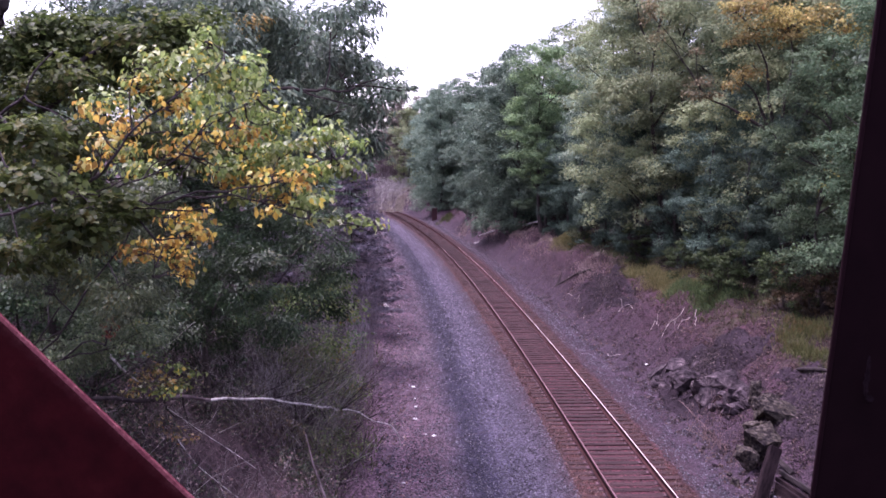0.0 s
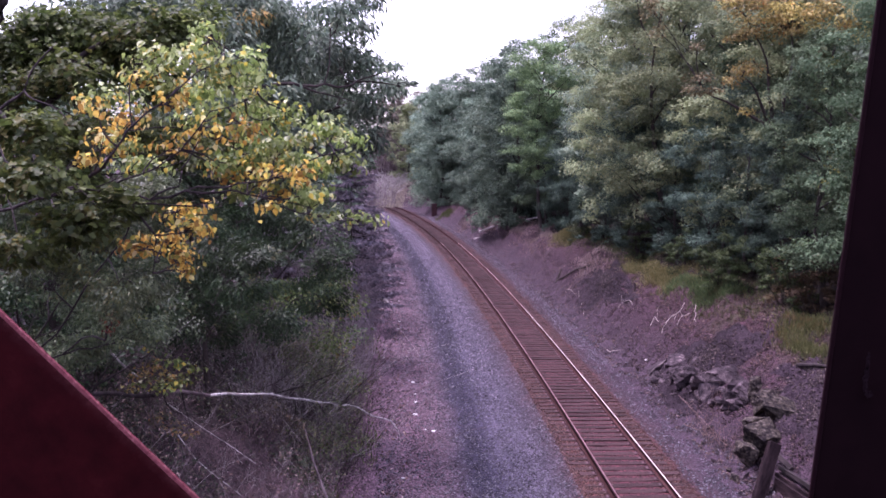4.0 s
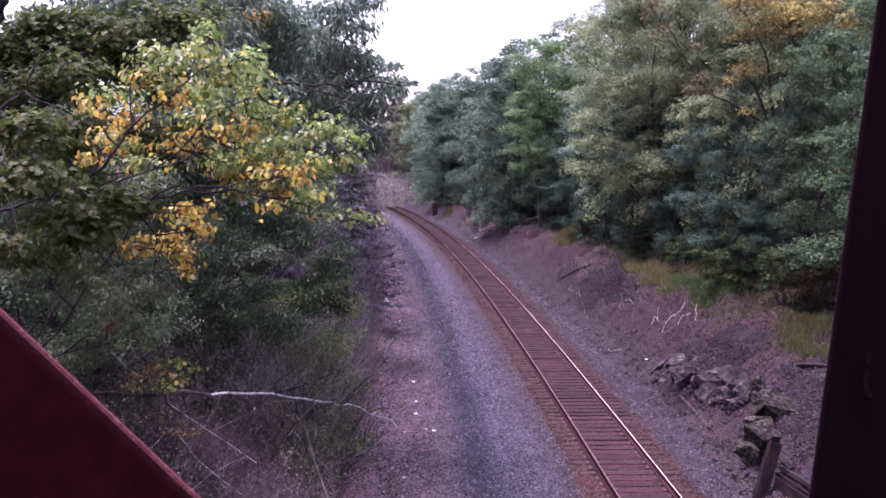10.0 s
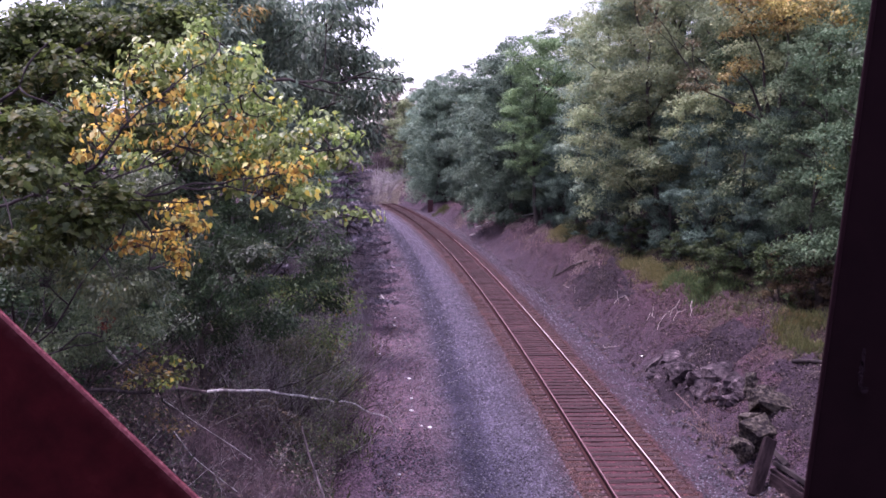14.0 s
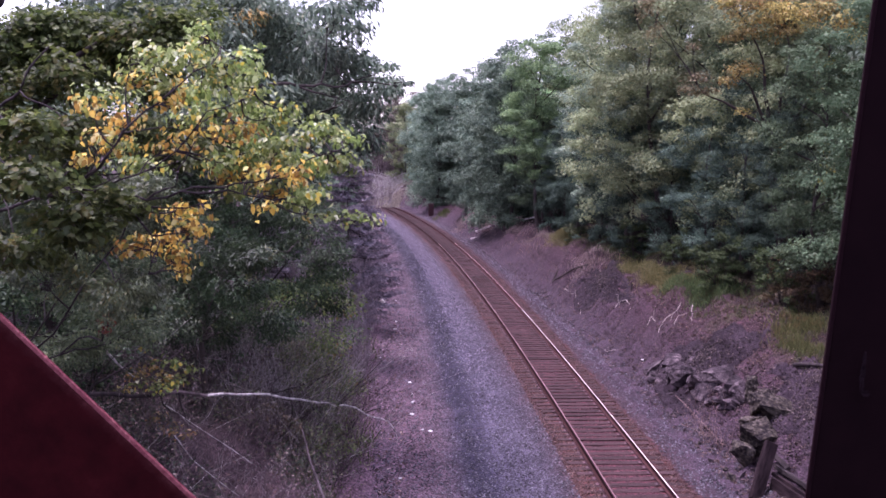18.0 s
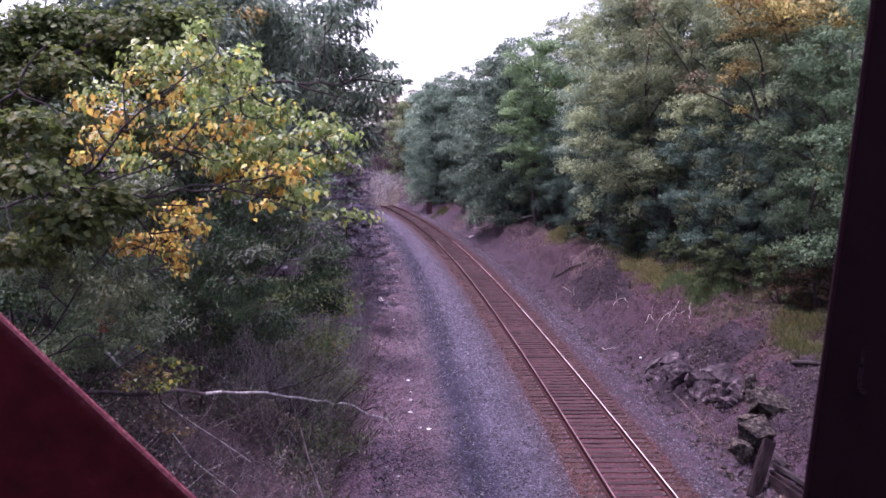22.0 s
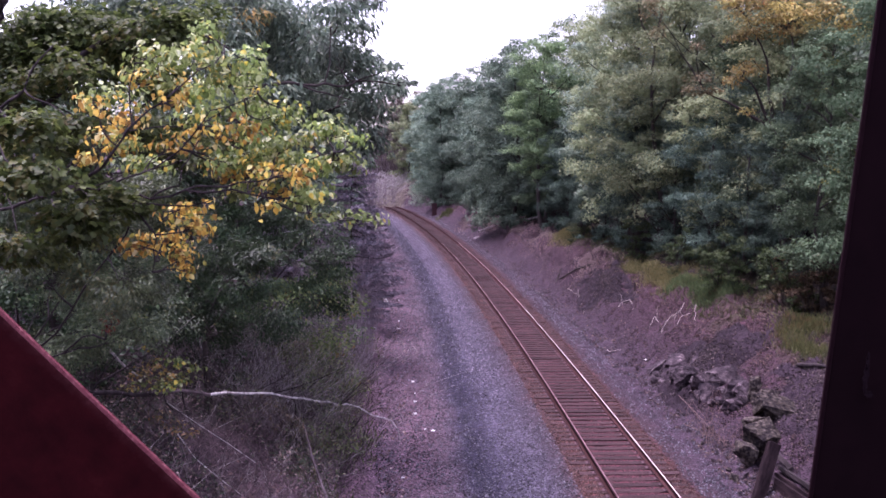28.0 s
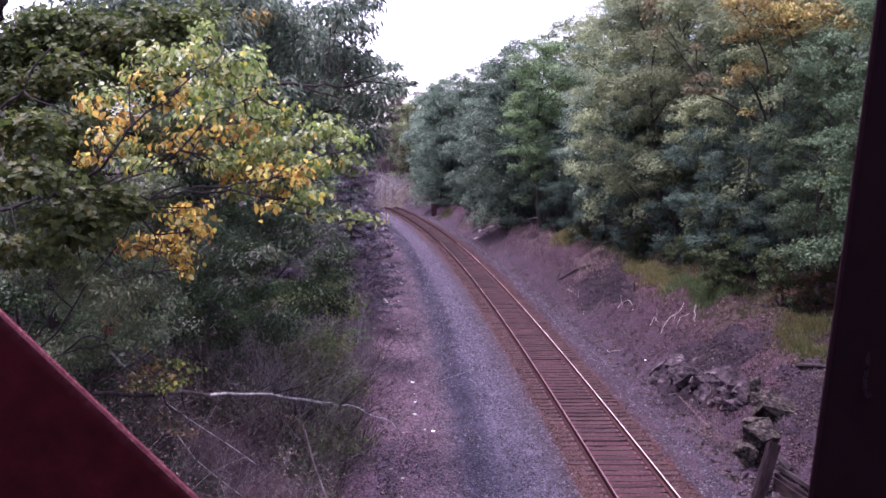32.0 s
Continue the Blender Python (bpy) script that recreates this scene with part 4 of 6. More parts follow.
OAK = [(-4.9, 22.5, 10.0, 0.7, 0.5), (-5.1, 22.0, 9.2, 0.7, 0.5), (-2.21, 28.0, 10.46, 0.5, 0.4), (-1.91, 28.0, 9.55, 0.5, 0.36), (-1.37, 28.0, 9.81, 0.4, 0.22), (-2.43, 28.0, 11.44, 0.5, 0.4),
    (-8.31, 27.5, 11.9, 0.95, 0.6), (-7.4, 27.5, 12.05, 0.95, 0.6), (-6.51, 27.5, 11.9, 0.95, 0.6), (-5.6, 27.5, 12.05, 0.9, 0.6), (-8.92, 27.5, 11.39, 0.9, 0.6), (-4.86, 27.5, 11.97, 0.8, 0.5), (-7.72, 27.5, 11.24, 0.9, 0.6),
    (-8.1, 30.6, 12.1, 1.05, 0.78), (-5.8, 26.2, 11.2, 0.90, 0.67), (-5.2, 28.6, 11.9, 0.98, 0.73), (-4.1, 28.3, 11.4, 0.97, 0.72),
    (-2.8, 26.3, 11.7, 0.73, 0.58), (-2.2, 29.2, 12.4, 0.57, 0.29), (-6.0, 30.3, 10.8, 1.04, 0.77), (-4.5, 29.0, 10.5, 1.00, 0.74),
    (-3.2, 27.3, 10.6, 0.94, 0.70), (-2.7, 30.2, 10.5, 0.67, 0.75), (-1.5, 28.5, 10.0, 0.55, 0.25), (-2.1, 28.6, 9.3, 0.60, 0.35),
    (-3.7, 29.8, 9.5, 1.02, 0.76), (-4.5, 26.7, 9.5, 0.92, 0.68), (-6.0, 30.1, 10.0, 1.03, 0.77), (-2.8, 29.4, 8.7, 0.90, 0.73),
    (-3.9, 29.9, 8.5, 1.03, 0.76), (-4.2, 27.0, 8.5, 0.93, 0.69), (-2.2, 30.0, 8.3, 0.50, 0.60), (-1.0, 27.0, 9.9, 0.30, 0.13),
    (-1.3, 26.4, 10.3, 0.29, 0.21), (-7.2, 30.3, 12.4, 1.04, 0.77)]
UNDERSTOREY = [(-4.03, 21.0, 5.92, 0.6, 0.4), (-4.16, 21.0, 5.33, 0.6, 0.4), (-5.94, 21.0, 4.85, 0.6, 0.4), (-5.3, 26.0, 6.3, 0.90, 0.66), (-4.1, 26.1, 6.6, 0.90, 0.67), (-2.9, 23.3, 6.3, 0.80, 0.59), (-4.9, 21.9, 5.8, 0.75, 0.56),
    (-3.6, 20.0, 6.0, 0.69, 0.51), (-3.3, 24.5, 5.0, 0.84, 0.63), (-5.1, 25.0, 4.4, 0.86, 0.64), (-6.4, 25.8, 4.4, 0.89, 0.66),
    (-3.5, 22.0, 4.6, 0.76, 0.56), (-5.8, 21.5, 4.7, 0.74, 0.55), (-2.6, 24.5, 5.6, 0.61, 0.54), (-6.6, 25.6, 5.2, 0.88, 0.65),
    (-3.1, 26.7, 4.1, 0.67, 0.59), (-5.1, 21.1, 4.4, 0.72, 0.54)]
SPRAYS = [(-5.1, 17.0, 6.98, 0.45, 0.3), (-4.67, 17.0, 7.03, 0.4, 0.3), (-5.25, 17.0, 6.65, 0.45, 0.3), (-5.52, 17.0, 7.03, 0.4, 0.3), (-6.9, 17.5, 7.3, 0.6, 0.45), (-5.4, 17.2, 7.4, 0.6, 0.45), (-6.7, 17.6, 6.3, 0.6, 0.45), (-5.1, 17.4, 5.9, 0.6, 0.45), (-7.0, 17.2, 4.8, 0.6, 0.45),
    (-6.3, 15.2, 7.1, 0.52, 0.39), (-6.1, 16.6, 6.8, 0.57, 0.42), (-6.1, 15.0, 6.5, 0.52, 0.38), (-5.5, 15.6, 6.2, 0.54, 0.40),
    (-4.3, 13.6, 6.3, 0.47, 0.35), (-6.2, 17.4, 5.5, 0.45, 0.32), (-5.7, 16.7, 5.2, 0.57, 0.43), (-4.9, 16.4, 5.2, 0.56, 0.42),
    (-7.0, 18.0, 5.5, 0.45, 0.32), (-5.1, 15.8, 6.8, 0.54, 0.40), (-4.2, 14.4, 7.6, 0.49, 0.37), (-6.1, 16.2, 4.9, 0.56, 0.41),
    (-6.9, 16.4, 4.6, 0.46, 0.27)]
PALE_BUSH = [(-5.57, 20.7, 3.86, 0.2, 0.14), (-5.88, 20.2, 3.5, 0.22, 0.12), (-5.34, 20.6, 3.5, 0.24, 0.12), (-5.2, 20.8, 3.72, 0.16, 0.1), (-5.62, 20.4, 3.42, 0.22, 0.12), (-6.0, 20.5, 4.45, 0.2, 0.3), (-6.3, 20.6, 4.75, 0.22, 0.2)]
OCHRE_BUSH = [(-6.16, 20.3, 3.64, 0.2, 0.14), (-5.89, 20.5, 3.81, 0.2, 0.16), (-5.57, 20.7, 3.86, 0.18, 0.12), (-5.88, 20.2, 3.52, 0.2, 0.12), (-5.34, 20.6, 3.48, 0.2, 0.1), (-6.3, 20.2, 3.45, 0.16, 0.1),
    (-5.67, 20.4, 3.62, 0.16, 0.12), (-5.69, 21.0, 2.37, 0.2, 0.14), (-5.98, 21.0, 2.61, 0.18, 0.12), (-5.33, 21.0, 2.22, 0.16, 0.1)]
LOW_SHRUB = [(-3.5, 28.0, 4.3, 0.85, 0.47), (-4.0, 27.0, 4.0, 0.75, 0.42), (-3.0, 29.5, 3.6, 0.65, 0.46), (-3.3, 29.5, 4.4, 0.65, 0.43), (-4.5, 28.0, 4.3, 0.62, 0.40),
    (-3.2, 29.3, 2.6, 0.81, 0.57), (-4.2, 32.3, 1.3, 0.90, 0.68), (-3.0, 29.7, 1.3, 0.63, 0.53), (-4.5, 30.5, 1.8, 0.85, 0.59),
    (-2.8, 27.6, 0.1, 0.60, 0.42), (-3.3, 26.4, 0.3, 0.60, 0.44)]


LEAF_MESHES = {}


def leaf_mesh(shape, size, mat):
    key = (len(shape[0]), size, mat.name)
    if key not in LEAF_MESHES:
        LEAF_MESHES[key] = mesh("leaf", shape[0] * size, shape[1], mat)
    return LEAF_MESHES[key]


def bough_tree(label, seed, base, fork, groups, mat_trunk=BARK, trunk_r=0.1, twigs=5, name="tree", sprays=10, loose=0.28, mains=(), ways=(), lift=0.3, thick=1.0, single=0, stout=0.5, droop=0.3, flat=0.6):
    """A tree whose boughs stand at given places. groups: (boughs, leaf material, leaf length, leaf shape, leaves per square metre of bough).
    mains: ends of the main limbs that leave the fork. Each bough is a part with its limb under it."""
    rng = np.random.default_rng(seed)
    root = tagged(new(name), label, "tree" if name == "tree" else name)
    base, fork = np.array(base, float), np.array(fork, float)
    v, f = tubes([(bent(rng, base - (0, 0, 0.4), fork, 8, 0.03), np.linspace(trunk_r * 1.3, trunk_r * 0.7, 8))], 8)
    sub("trunk", mesh("trunk", v, f, mat_trunk, True), root)
    joints = [fork]
    for end in mains:
        p = bent(rng, fork, end, 9, 0.05)
        v, f = tubes([(p, np.linspace(trunk_r * stout, 0.012, 9))], 6)
        sub("main_limb", mesh("main_limb", v, f, mat_trunk, True), root)
        joints.extend(p)
    for thickness, way in ways:
        p = np.concatenate([bent(rng, a, b, 4, 0.06)[:-1] for a, b in zip(way, way[1:])] + [np.array(way[-1:])])
        v, f = tubes([(p, np.linspace(thickness, thickness * 0.4, len(p)))], 6)
        sub("main_limb", mesh("main_limb", v, f, mat_trunk, True), root)
        joints.extend(p)
    joints = np.array(joints)
    made = []
    for boughs, mat, size, shape, dense in groups:
        for x, y, z, r, h in boughs:
            c, rad = np.array([x, y, z]), np.array([r, r, h])
            far = np.linalg.norm(joints - c, axis=1) + 0.35 * np.linalg.norm(joints - fork, axis=1)
            start = joints[int(np.argmin(far))]
            d = start - c
            foot = c + d / (np.linalg.norm(d) + 1e-9) * min(r * 0.9, np.linalg.norm(d) * 0.6)
            n = max(24, int(dense * r * h * math.pi))
            p, q = clump_points(rng, c, rad, n, sprays, loose, lift)
            lv, lf = leaves(rng, p, q, np.full(n, size), shape, droop, flat)
            ob = sub("bough", mesh("bough", lv - foot, lf, mat), root, "", Matrix.Translation(foot))
            ob["kind"] = "stuff"
            paths = [(bent(rng, start, foot, 6, 0.06) - foot, np.linspace(0.016 * thick, 0.009 * thick, 6))]
            for k in rng.integers(0, n, twigs):
                paths.append((bent(rng, foot, p[k], 5, 0.08) - foot, np.linspace(0.008 * thick, 0.003 * thick, 5)))
            v, f = tubes(paths, 5)
            sub("limb", mesh("limb", v, f, mat_trunk, True), ob)
            for k in range(single):
                i = int(rng.integers(0, n))
                m = pose(*(p[i] - foot + rng.normal(0, 0.05, 3)), rng.uniform(-50, 50), rng.uniform(10, 70), rng.uniform(0, 360))
                sub("leaf", leaf_mesh(shape, size, mat), ob, "", m)
            made.append(ob)
    return root, made


def conifer(label, seed, height, radius, mat, first=2.5):
    rng = np.random.default_rng(seed)
    root = tagged(new("conifer"), label, "tree")
    way = bent(rng, (0, 0, -0.3), (0, 0, height), 8, 0.01)
    v, f = tubes([(way, np.linspace(0.045, 0.012, 8))], 7)
    sub("trunk", mesh("trunk", v, f, BARK, True), root)
    pos, out, paths = [], [], []
    z = first
    while z < height - 0.2:
        for k in range(5):
            a = rng.uniform(0, 2 * np.pi)
            L = radius * (1.05 - z / height) ** 0.7 * rng.uniform(0.6, 1.15) * min(1.0, 0.6 + (z - first) * 0.6)
            d = np.array([math.cos(a), math.sin(a), rng.uniform(-0.25, 0.15)])
            end = np.array([0, 0, z]) + d * L
            paths.append((bent(rng, (0, 0, z), end, 5, 0.05, -0.1 * L), np.linspace(0.022, 0.005, 5)))
            m = int(115 * L)
            t = rng.uniform(0.25, 1.05, m)[:, None]
            s = np.cross(d, (0, 0, 1.0))
            w = rng.uniform(-1, 1, (m, 1)) * 0.3 * L * (1.15 - t)
            pos.append(np.array([0, 0, z]) + d * L * t + s * w + rng.normal(0, 0.03, (m, 3)) - np.array([0, 0, 1.0]) * (np.abs(w) * 0.4))
            out.append(d + s * np.sign(w) * 0.9 + np.zeros((m, 3)))
        z += rng.uniform(0.22, 0.34)
    for i, pth in enumerate(paths[::5]):
        v, f = tubes(paths[i * 5:i * 5 + 5], 4)
        sub("whorl", mesh("whorl", v, f, BARK), root)
    pos, out = np.concatenate(pos), np.concatenate(out)
    v, f = leaves(rng, pos, out / np.linalg.norm(out, axis=1)[:, None], np.full(len(pos), 0.17), NARROW, 0.4, 0.8)
    sub("crown", mesh("crown", v, f, mat), root)
    return root


def stems(label, seed, n, place, height, radius, mat, name="bare_brush", arch=0.5, kind="stuff", category="brush"):
    """Bare thin stems that nobody could count; place(rng) gives a foot."""
    rng = np.random.default_rng(seed)
    paths = []
    for i in range(n):
        a = np.array(place(rng), float)
        h = height * rng.uniform(0.4, 1.15) * (0.5 if a[1] < 25 else 1.0)
        b = a + np.array([rng.normal(0, arch * h), rng.normal(0, arch * h), h])
        p = bent(rng, a - (0, 0, 0.1), b, 6, 0.06)
        p[-1, 2] -= rng.uniform(0, 0.2) * h
        r = radius * rng.uniform(0.5, 1.3)
        paths.append((p, np.linspace(r, r * 0.35, 6)))
        for k in range(int(rng.integers(1, 4))):
            j = int(rng.integers(2, 5))
            paths.append((bent(rng, p[j], p[j] + rng.normal(0, 0.25 * h if h < 2.5 else 0.09 * h, 3) + (0, 0, 0.15 * h), 4, 0.08), np.linspace(r * 0.55, r * 0.2, 4)))
    v, f = tubes(paths, 3)
    return tagged(new(name, mesh(name, v, f, mat)), label, category, "", kind)


SWAYING = []


def turning_trees():
    bough_tree("tall tree with tan-orange and yellow autumn foliage", 48, (15.2, 44.6, ground_z(15.2, 44.6)), (14.2, 43.6, 8.6), [(TURNED, LEAF_TAN, 0.14, SIMPLE, 400), (BROWNED, LEAF_BROWN, 0.14, SIMPLE, 380)], BARK, 0.2, 6,
               mains=((12.3, 42.2, 13.6), (14.2, 36.8, 12.6), (12.2, 42.2, 11.2), (10.8, 43.0, 10.8), (14.0, 42.4, 14.0)), sprays=14, loose=0.34, thick=1.6, droop=0.5)


def left_woods():
    gz = ground_z
    root, made = bough_tree("slender tree with green leaves turning yellow and orange", 41, (-6.6, 13.2, gz(-6.6, 13.2)), (-6.2, 13.2, 7.2),
                            [(YELLOW_GREEN, LEAF_YELLOW, 0.080, OVATE, 1250), (YELLOW_GOLD[:16], LEAF_GOLD, 0.076, OVATE, 760), (YELLOW_GOLD[16:], LEAF_GOLD, 0.076, OVATE, 1250)], OLDWOOD, 0.06, 8, sprays=10, loose=0.62, thick=0.8,
                            single=5, droop=1.1, flat=0.2, stout=0.3, ways=YELLOW_LIMBS)
    SWAYING.extend(made)
    bough_tree("dark olive-green maple with sky showing through its top", 42, (-7.9, 15.5, gz(-7.9, 15.5)), (-7.3, 15.5, 8.2), [(MAPLE, LEAF_MAPLE, 0.1, LOBED, 1150)], OLDWOOD, 0.13, 6,
               mains=((-4.6, 15.8, 10.2), (-5.4, 15.0, 9.2), (-6.0, 15.4, 7.8), (-5.9, 15.0, 11.6)), ways=MAPLE_LIMBS, loose=0.32, stout=0.95)
    root, made = bough_tree("big grey-green oak reaching out over the gravel", 43, (-8.4, 29, gz(-8.4, 29)), (-8.2, 29, 7.6), [(OAK, LEAF_OAK, 0.22, NARROW, 420), ([(-5.0, 26.6, 11.55, 0.5, 0.34)], LEAF_ORANGE, 0.18, NARROW, 330)], BARK, 0.22, 7,
                            mains=((-1.8, 28.6, 9.9), (-2.6, 29, 12.2), (-2.6, 29.6, 8.5), (-5.0, 27.5, 11.6)), ways=OAK_LIMBS, sprays=14, loose=0.36, lift=0.1, thick=1.5, droop=0.9, flat=0.35)
    SWAYING.extend(made[23:25] + made[32:34])
    bough_tree("dark bluish-green understorey tree on the bank", 44, (-5.9, 24.5, gz(-5.9, 24.5)), (-5.8, 24.4, 3.6), [(UNDERSTOREY, LEAF_SHRUB, 0.095, NARROW, 1450)], BARK, 0.09, 5, droop=0.6, flat=0.4,
               mains=((-3.2, 23.0, 6.2), (-5.2, 25.6, 6.4), (-3.2, 25.5, 4.4)), stout=0.22, sprays=11, loose=0.24)
    bough_tree("shady olive-green tree with drooping leafy sprays", 45, (-7.2, 16.0, gz(-7.2, 16.0)), (-7.0, 16.0, 4.6), [(SPRAYS, LEAF_SPRAY, 0.075, NARROW, 2700), ([(-4.6, 13.9, 5.85, 0.13, 0.2)], LEAF_RED, 0.055, SIMPLE, 900)], OLDWOOD, 0.08, 6,
               mains=((-4.3, 14.2, 7.4), (-5.2, 14.9, 5.5), (-5.6, 16.2, 6.6)), sprays=26, loose=0.2, droop=0.8, flat=0.4, stout=0.22)
    bough_tree("low yellowish-green bush at the edge of the gravel", 46, (-3.9, 31.2, gz(-3.9, 31.2)), (-3.8, 31.0, 0.4), [(LOW_SHRUB, LEAF_BUSH, 0.11, SIMPLE, 480)], TWIG, 0.04, 10, "bush", loose=0.36)
    bough_tree("low bush with ochre and rust-coloured leaves", 47, (-6.3, 20.9, gz(-6.3, 20.9)), (-6.1, 20.6, 3.0), [(OCHRE_BUSH[:2] + OCHRE_BUSH[5:], LEAF_OCHRE, 0.095, SIMPLE, 700), (PALE_BUSH, LEAF_YELLOW, 0.1, OVATE, 620)], TWIG, 0.02, 8, "bush", loose=0.62, thick=0.6)
    for i, (x, y, h, r, m) in enumerate(((-7.4, 21.5, 1.5, 0.9, LEAF_SHRUB), (-4.6, 28.5, 1.7, 1.0, LEAF_MAPLE), (-3.6, 33.5, 2.2, 1.1, LEAF_GREEN), (-3.9, 37.0, 2.4, 1.0, LEAF_GREEN), (-5.6, 26.8, 1.5, 0.9, LEAF_SHRUB))):
        tree("low thin bush among the bare brush", 120 + i, h, 0.3, r, 12, 700, 0.10, m, SIMPLE, 0.025, "bush", "bush").matrix_basis = pose(x, y, gz(x, y))
    specs = [
        ("big grey-green oak reaching out over the gravel", 31, 17, 5.0, 5.0, 34, 20000, 0.2, LEAF_GREY, NARROW, -11.0, 33.0),
        ("big grey-green oak reaching out over the gravel", 32, 17, 5.0, 4.5, 34, 18000, 0.2, LEAF_GREY, NARROW, -8.6, 39.0),
        ("dark green leafy tree on the bank", 33, 11.0, 2.0, 3.2, 26, 14000, 0.15, LEAF_GREEN, SIMPLE, -11.2, 22.0),
        ("dark green leafy tree on the bank", 34, 8.0, 0.6, 2.8, 22, 13000, 0.15, LEAF_SHRUB, SIMPLE, -9.6, 28.0),
        ("dark green leafy tree on the bank", 35, 8.0, 0.6, 2.6, 22, 13000, 0.14, LEAF_SHRUB, SIMPLE, -6.6, 33.5),
        ("dark green leafy tree on the bank", 71, 7.2, 0.2, 2.0, 24, 16800, 0.095, LEAF_SHRUB, SIMPLE, -7.6, 19.5),
        ("dark green leafy tree on the bank", 72, 7.5, 0.2, 2.0, 24, 16800, 0.095, LEAF_GREEN, SIMPLE, -8.6, 23.5),
        ("dark green leafy tree on the bank", 73, 6.0, 0.2, 2.1, 24, 16800, 0.095, LEAF_SHRUB, SIMPLE, -10.0, 19.0),
        ("dark green leafy tree on the bank", 74, 5.0, 0.3, 2.0, 24, 14000, 0.095, LEAF_SHRUB, SIMPLE, -7.0, 28.0),
        ("dark green leafy tree on the bank", 37, 9.5, 1.0, 3.0, 24, 12000, 0.16, LEAF_GREEN, SIMPLE, -13.5, 27.5),
    ]
    for label, seed, h, bot, r, boughs, n, size, mat, shape, x, y in specs:
        tree(label, seed, h, bot, r, boughs, n, size, mat, shape).matrix_basis = pose(x, y, gz(x, y))
    for i, (x, y, h, r) in enumerate(((-3.55, 40.0, 8.3, 2.5), (-3.7, 47.0, 6.4, 2.5), (-4.6, 52.0, 4.8, 1.8), (-4.9, 60.0, 4.6, 1.7), (-5.6, 36.5, 5.8, 1.6))):
        conifer("dark thin conifer with drooping twigs", 51 + i, h, r, LEAF_NEEDLE, 1.6).matrix_basis = pose(x, y, gz(x, y))

    def low(rng):
        y = rng.uniform(18, 34)
        x = centre(y) + rng.uniform(-13.5, -7.4)
        return x, y, gz(x, y)

    def high(rng):
        y = rng.uniform(34, 62)
        x = centre(y) + rng.uniform(-9.5, -7.1)
        return x, y, gz(x, y)

    stems("tangled bare grey-brown brush on the left bank", 61, 1700, low, 1.7, 0.011, TWIG, arch=0.75)
    stems("upright bare purple-brown brush beside the gravel", 62, 1300, high, 4.2, 0.017, SAPLING, arch=0.12)

    def further(rng):
        y = rng.uniform(64, 112)
        x = centre(y) + rng.uniform(-11.5, -7.2)
        return x, y, gz(x, y)

    def beyond(rng):
        x, y = rng.uniform(-15.5, -6.8), rng.uniform(168, 178)
        return x, y, gz(x, y)

    stems("tall bare purple-grey saplings along the far left side", 63, 900, further, 7.0, 0.028, SAPLING, arch=0.1)
    stems("tall bare grey saplings beyond the bend", 64, 220, beyond, 8.5, 0.05, TWIG, arch=0.12)
    stems("light thin twigs over the dark brush", 65, 420, low, 1.9, 0.005, BLEACHED, arch=0.9)

    def edge(rng):
        y = rng.uniform(24, 32)
        x = centre(y) + rng.normal(-8.7, 0.8)
        return x, y, gz(x, y)

    stems("dense tangle of thin grey and purple twigs at the edge of the gravel", 67, 520, edge, 2.0, 0.0075, TWIG, arch=0.7)
    def slope_top(rng):
        y = rng.uniform(25, 33)
        x = centre(y) + rng.uniform(-10.2, -8.0)
        return x, y, gz(x, y)

    stems("pale grey twigs standing in the thicket", 69, 420, slope_top, 2.3, 0.0065, BLEACHED, arch=0.55)
    stems("dark wiry twigs tangled in the brush", 68, 260, edge, 1.9, 0.008, OLDWOOD, arch=0.8)
    rng = np.random.default_rng(66)
    for place, n, size, mat, words, rise, gap in ((low, 36000, 0.075, LEAF_BRUSH, "sparse withering leaves on the bare brush", 1.3, 0.2), (edge, 30000, 0.07, LEAF_THICKET, "olive-green leaves in the thicket beside the gravel", 2.3, 0.35)):
        foot = np.array([place(rng) for k in range(n)])
        foot[:, 2] += rng.uniform(0.05, rise, len(foot)) * np.where(foot[:, 1] < 25, 0.6, 1.0)
        foot = foot[np.sin(foot[:, 0] * 2.1 + foot[:, 2]) + np.sin(foot[:, 1] * 1.3 + foot[:, 0]) + rng.normal(0, 0.5, len(foot)) > gap]
        out = rng.normal(0, 1, foot.shape)
        out /= np.linalg.norm(out, axis=1)[:, None]
        v, f = leaves(rng, foot, out, np.full(len(foot), size), SIMPLE)
        tagged(new("brush_leaves", mesh("brush_leaves", v, f, mat)), words, "leaves", "", "stuff")
    # the dead limb that has come down over the brush
    limb = tagged(new("fallen_branch"), "long pale dead branch lying over the brush", "branch")
    way = [(-7.20, 17.6, 3.98), (-6.70, 19.0, 3.62), (-5.93, 20.5, 3.21), (-5.46, 22.0, 2.90), (-4.70, 23.5, 2.50), (-3.97, 25.0, 2.06), (-3.29, 26.0, 1.69), (-2.81, 26.6, 1.43), (-2.08, 27.4, 1.02), (-1.48, 28.0, 0.65), (-1.27, 28.3, 0.26), (-1.24, 28.4, -0.10)]
    way = np.concatenate([bent(np.random.default_rng(70 + i), a, b, 4, 0.04)[:-1] for i, (a, b) in enumerate(zip(way, way[1:]))] + [np.array(way[-1:])])
    r = np.interp(np.arange(len(way)), (0, 8, 26, 30, 33), (0.05, 0.034, 0.018, 0.011, 0.007))
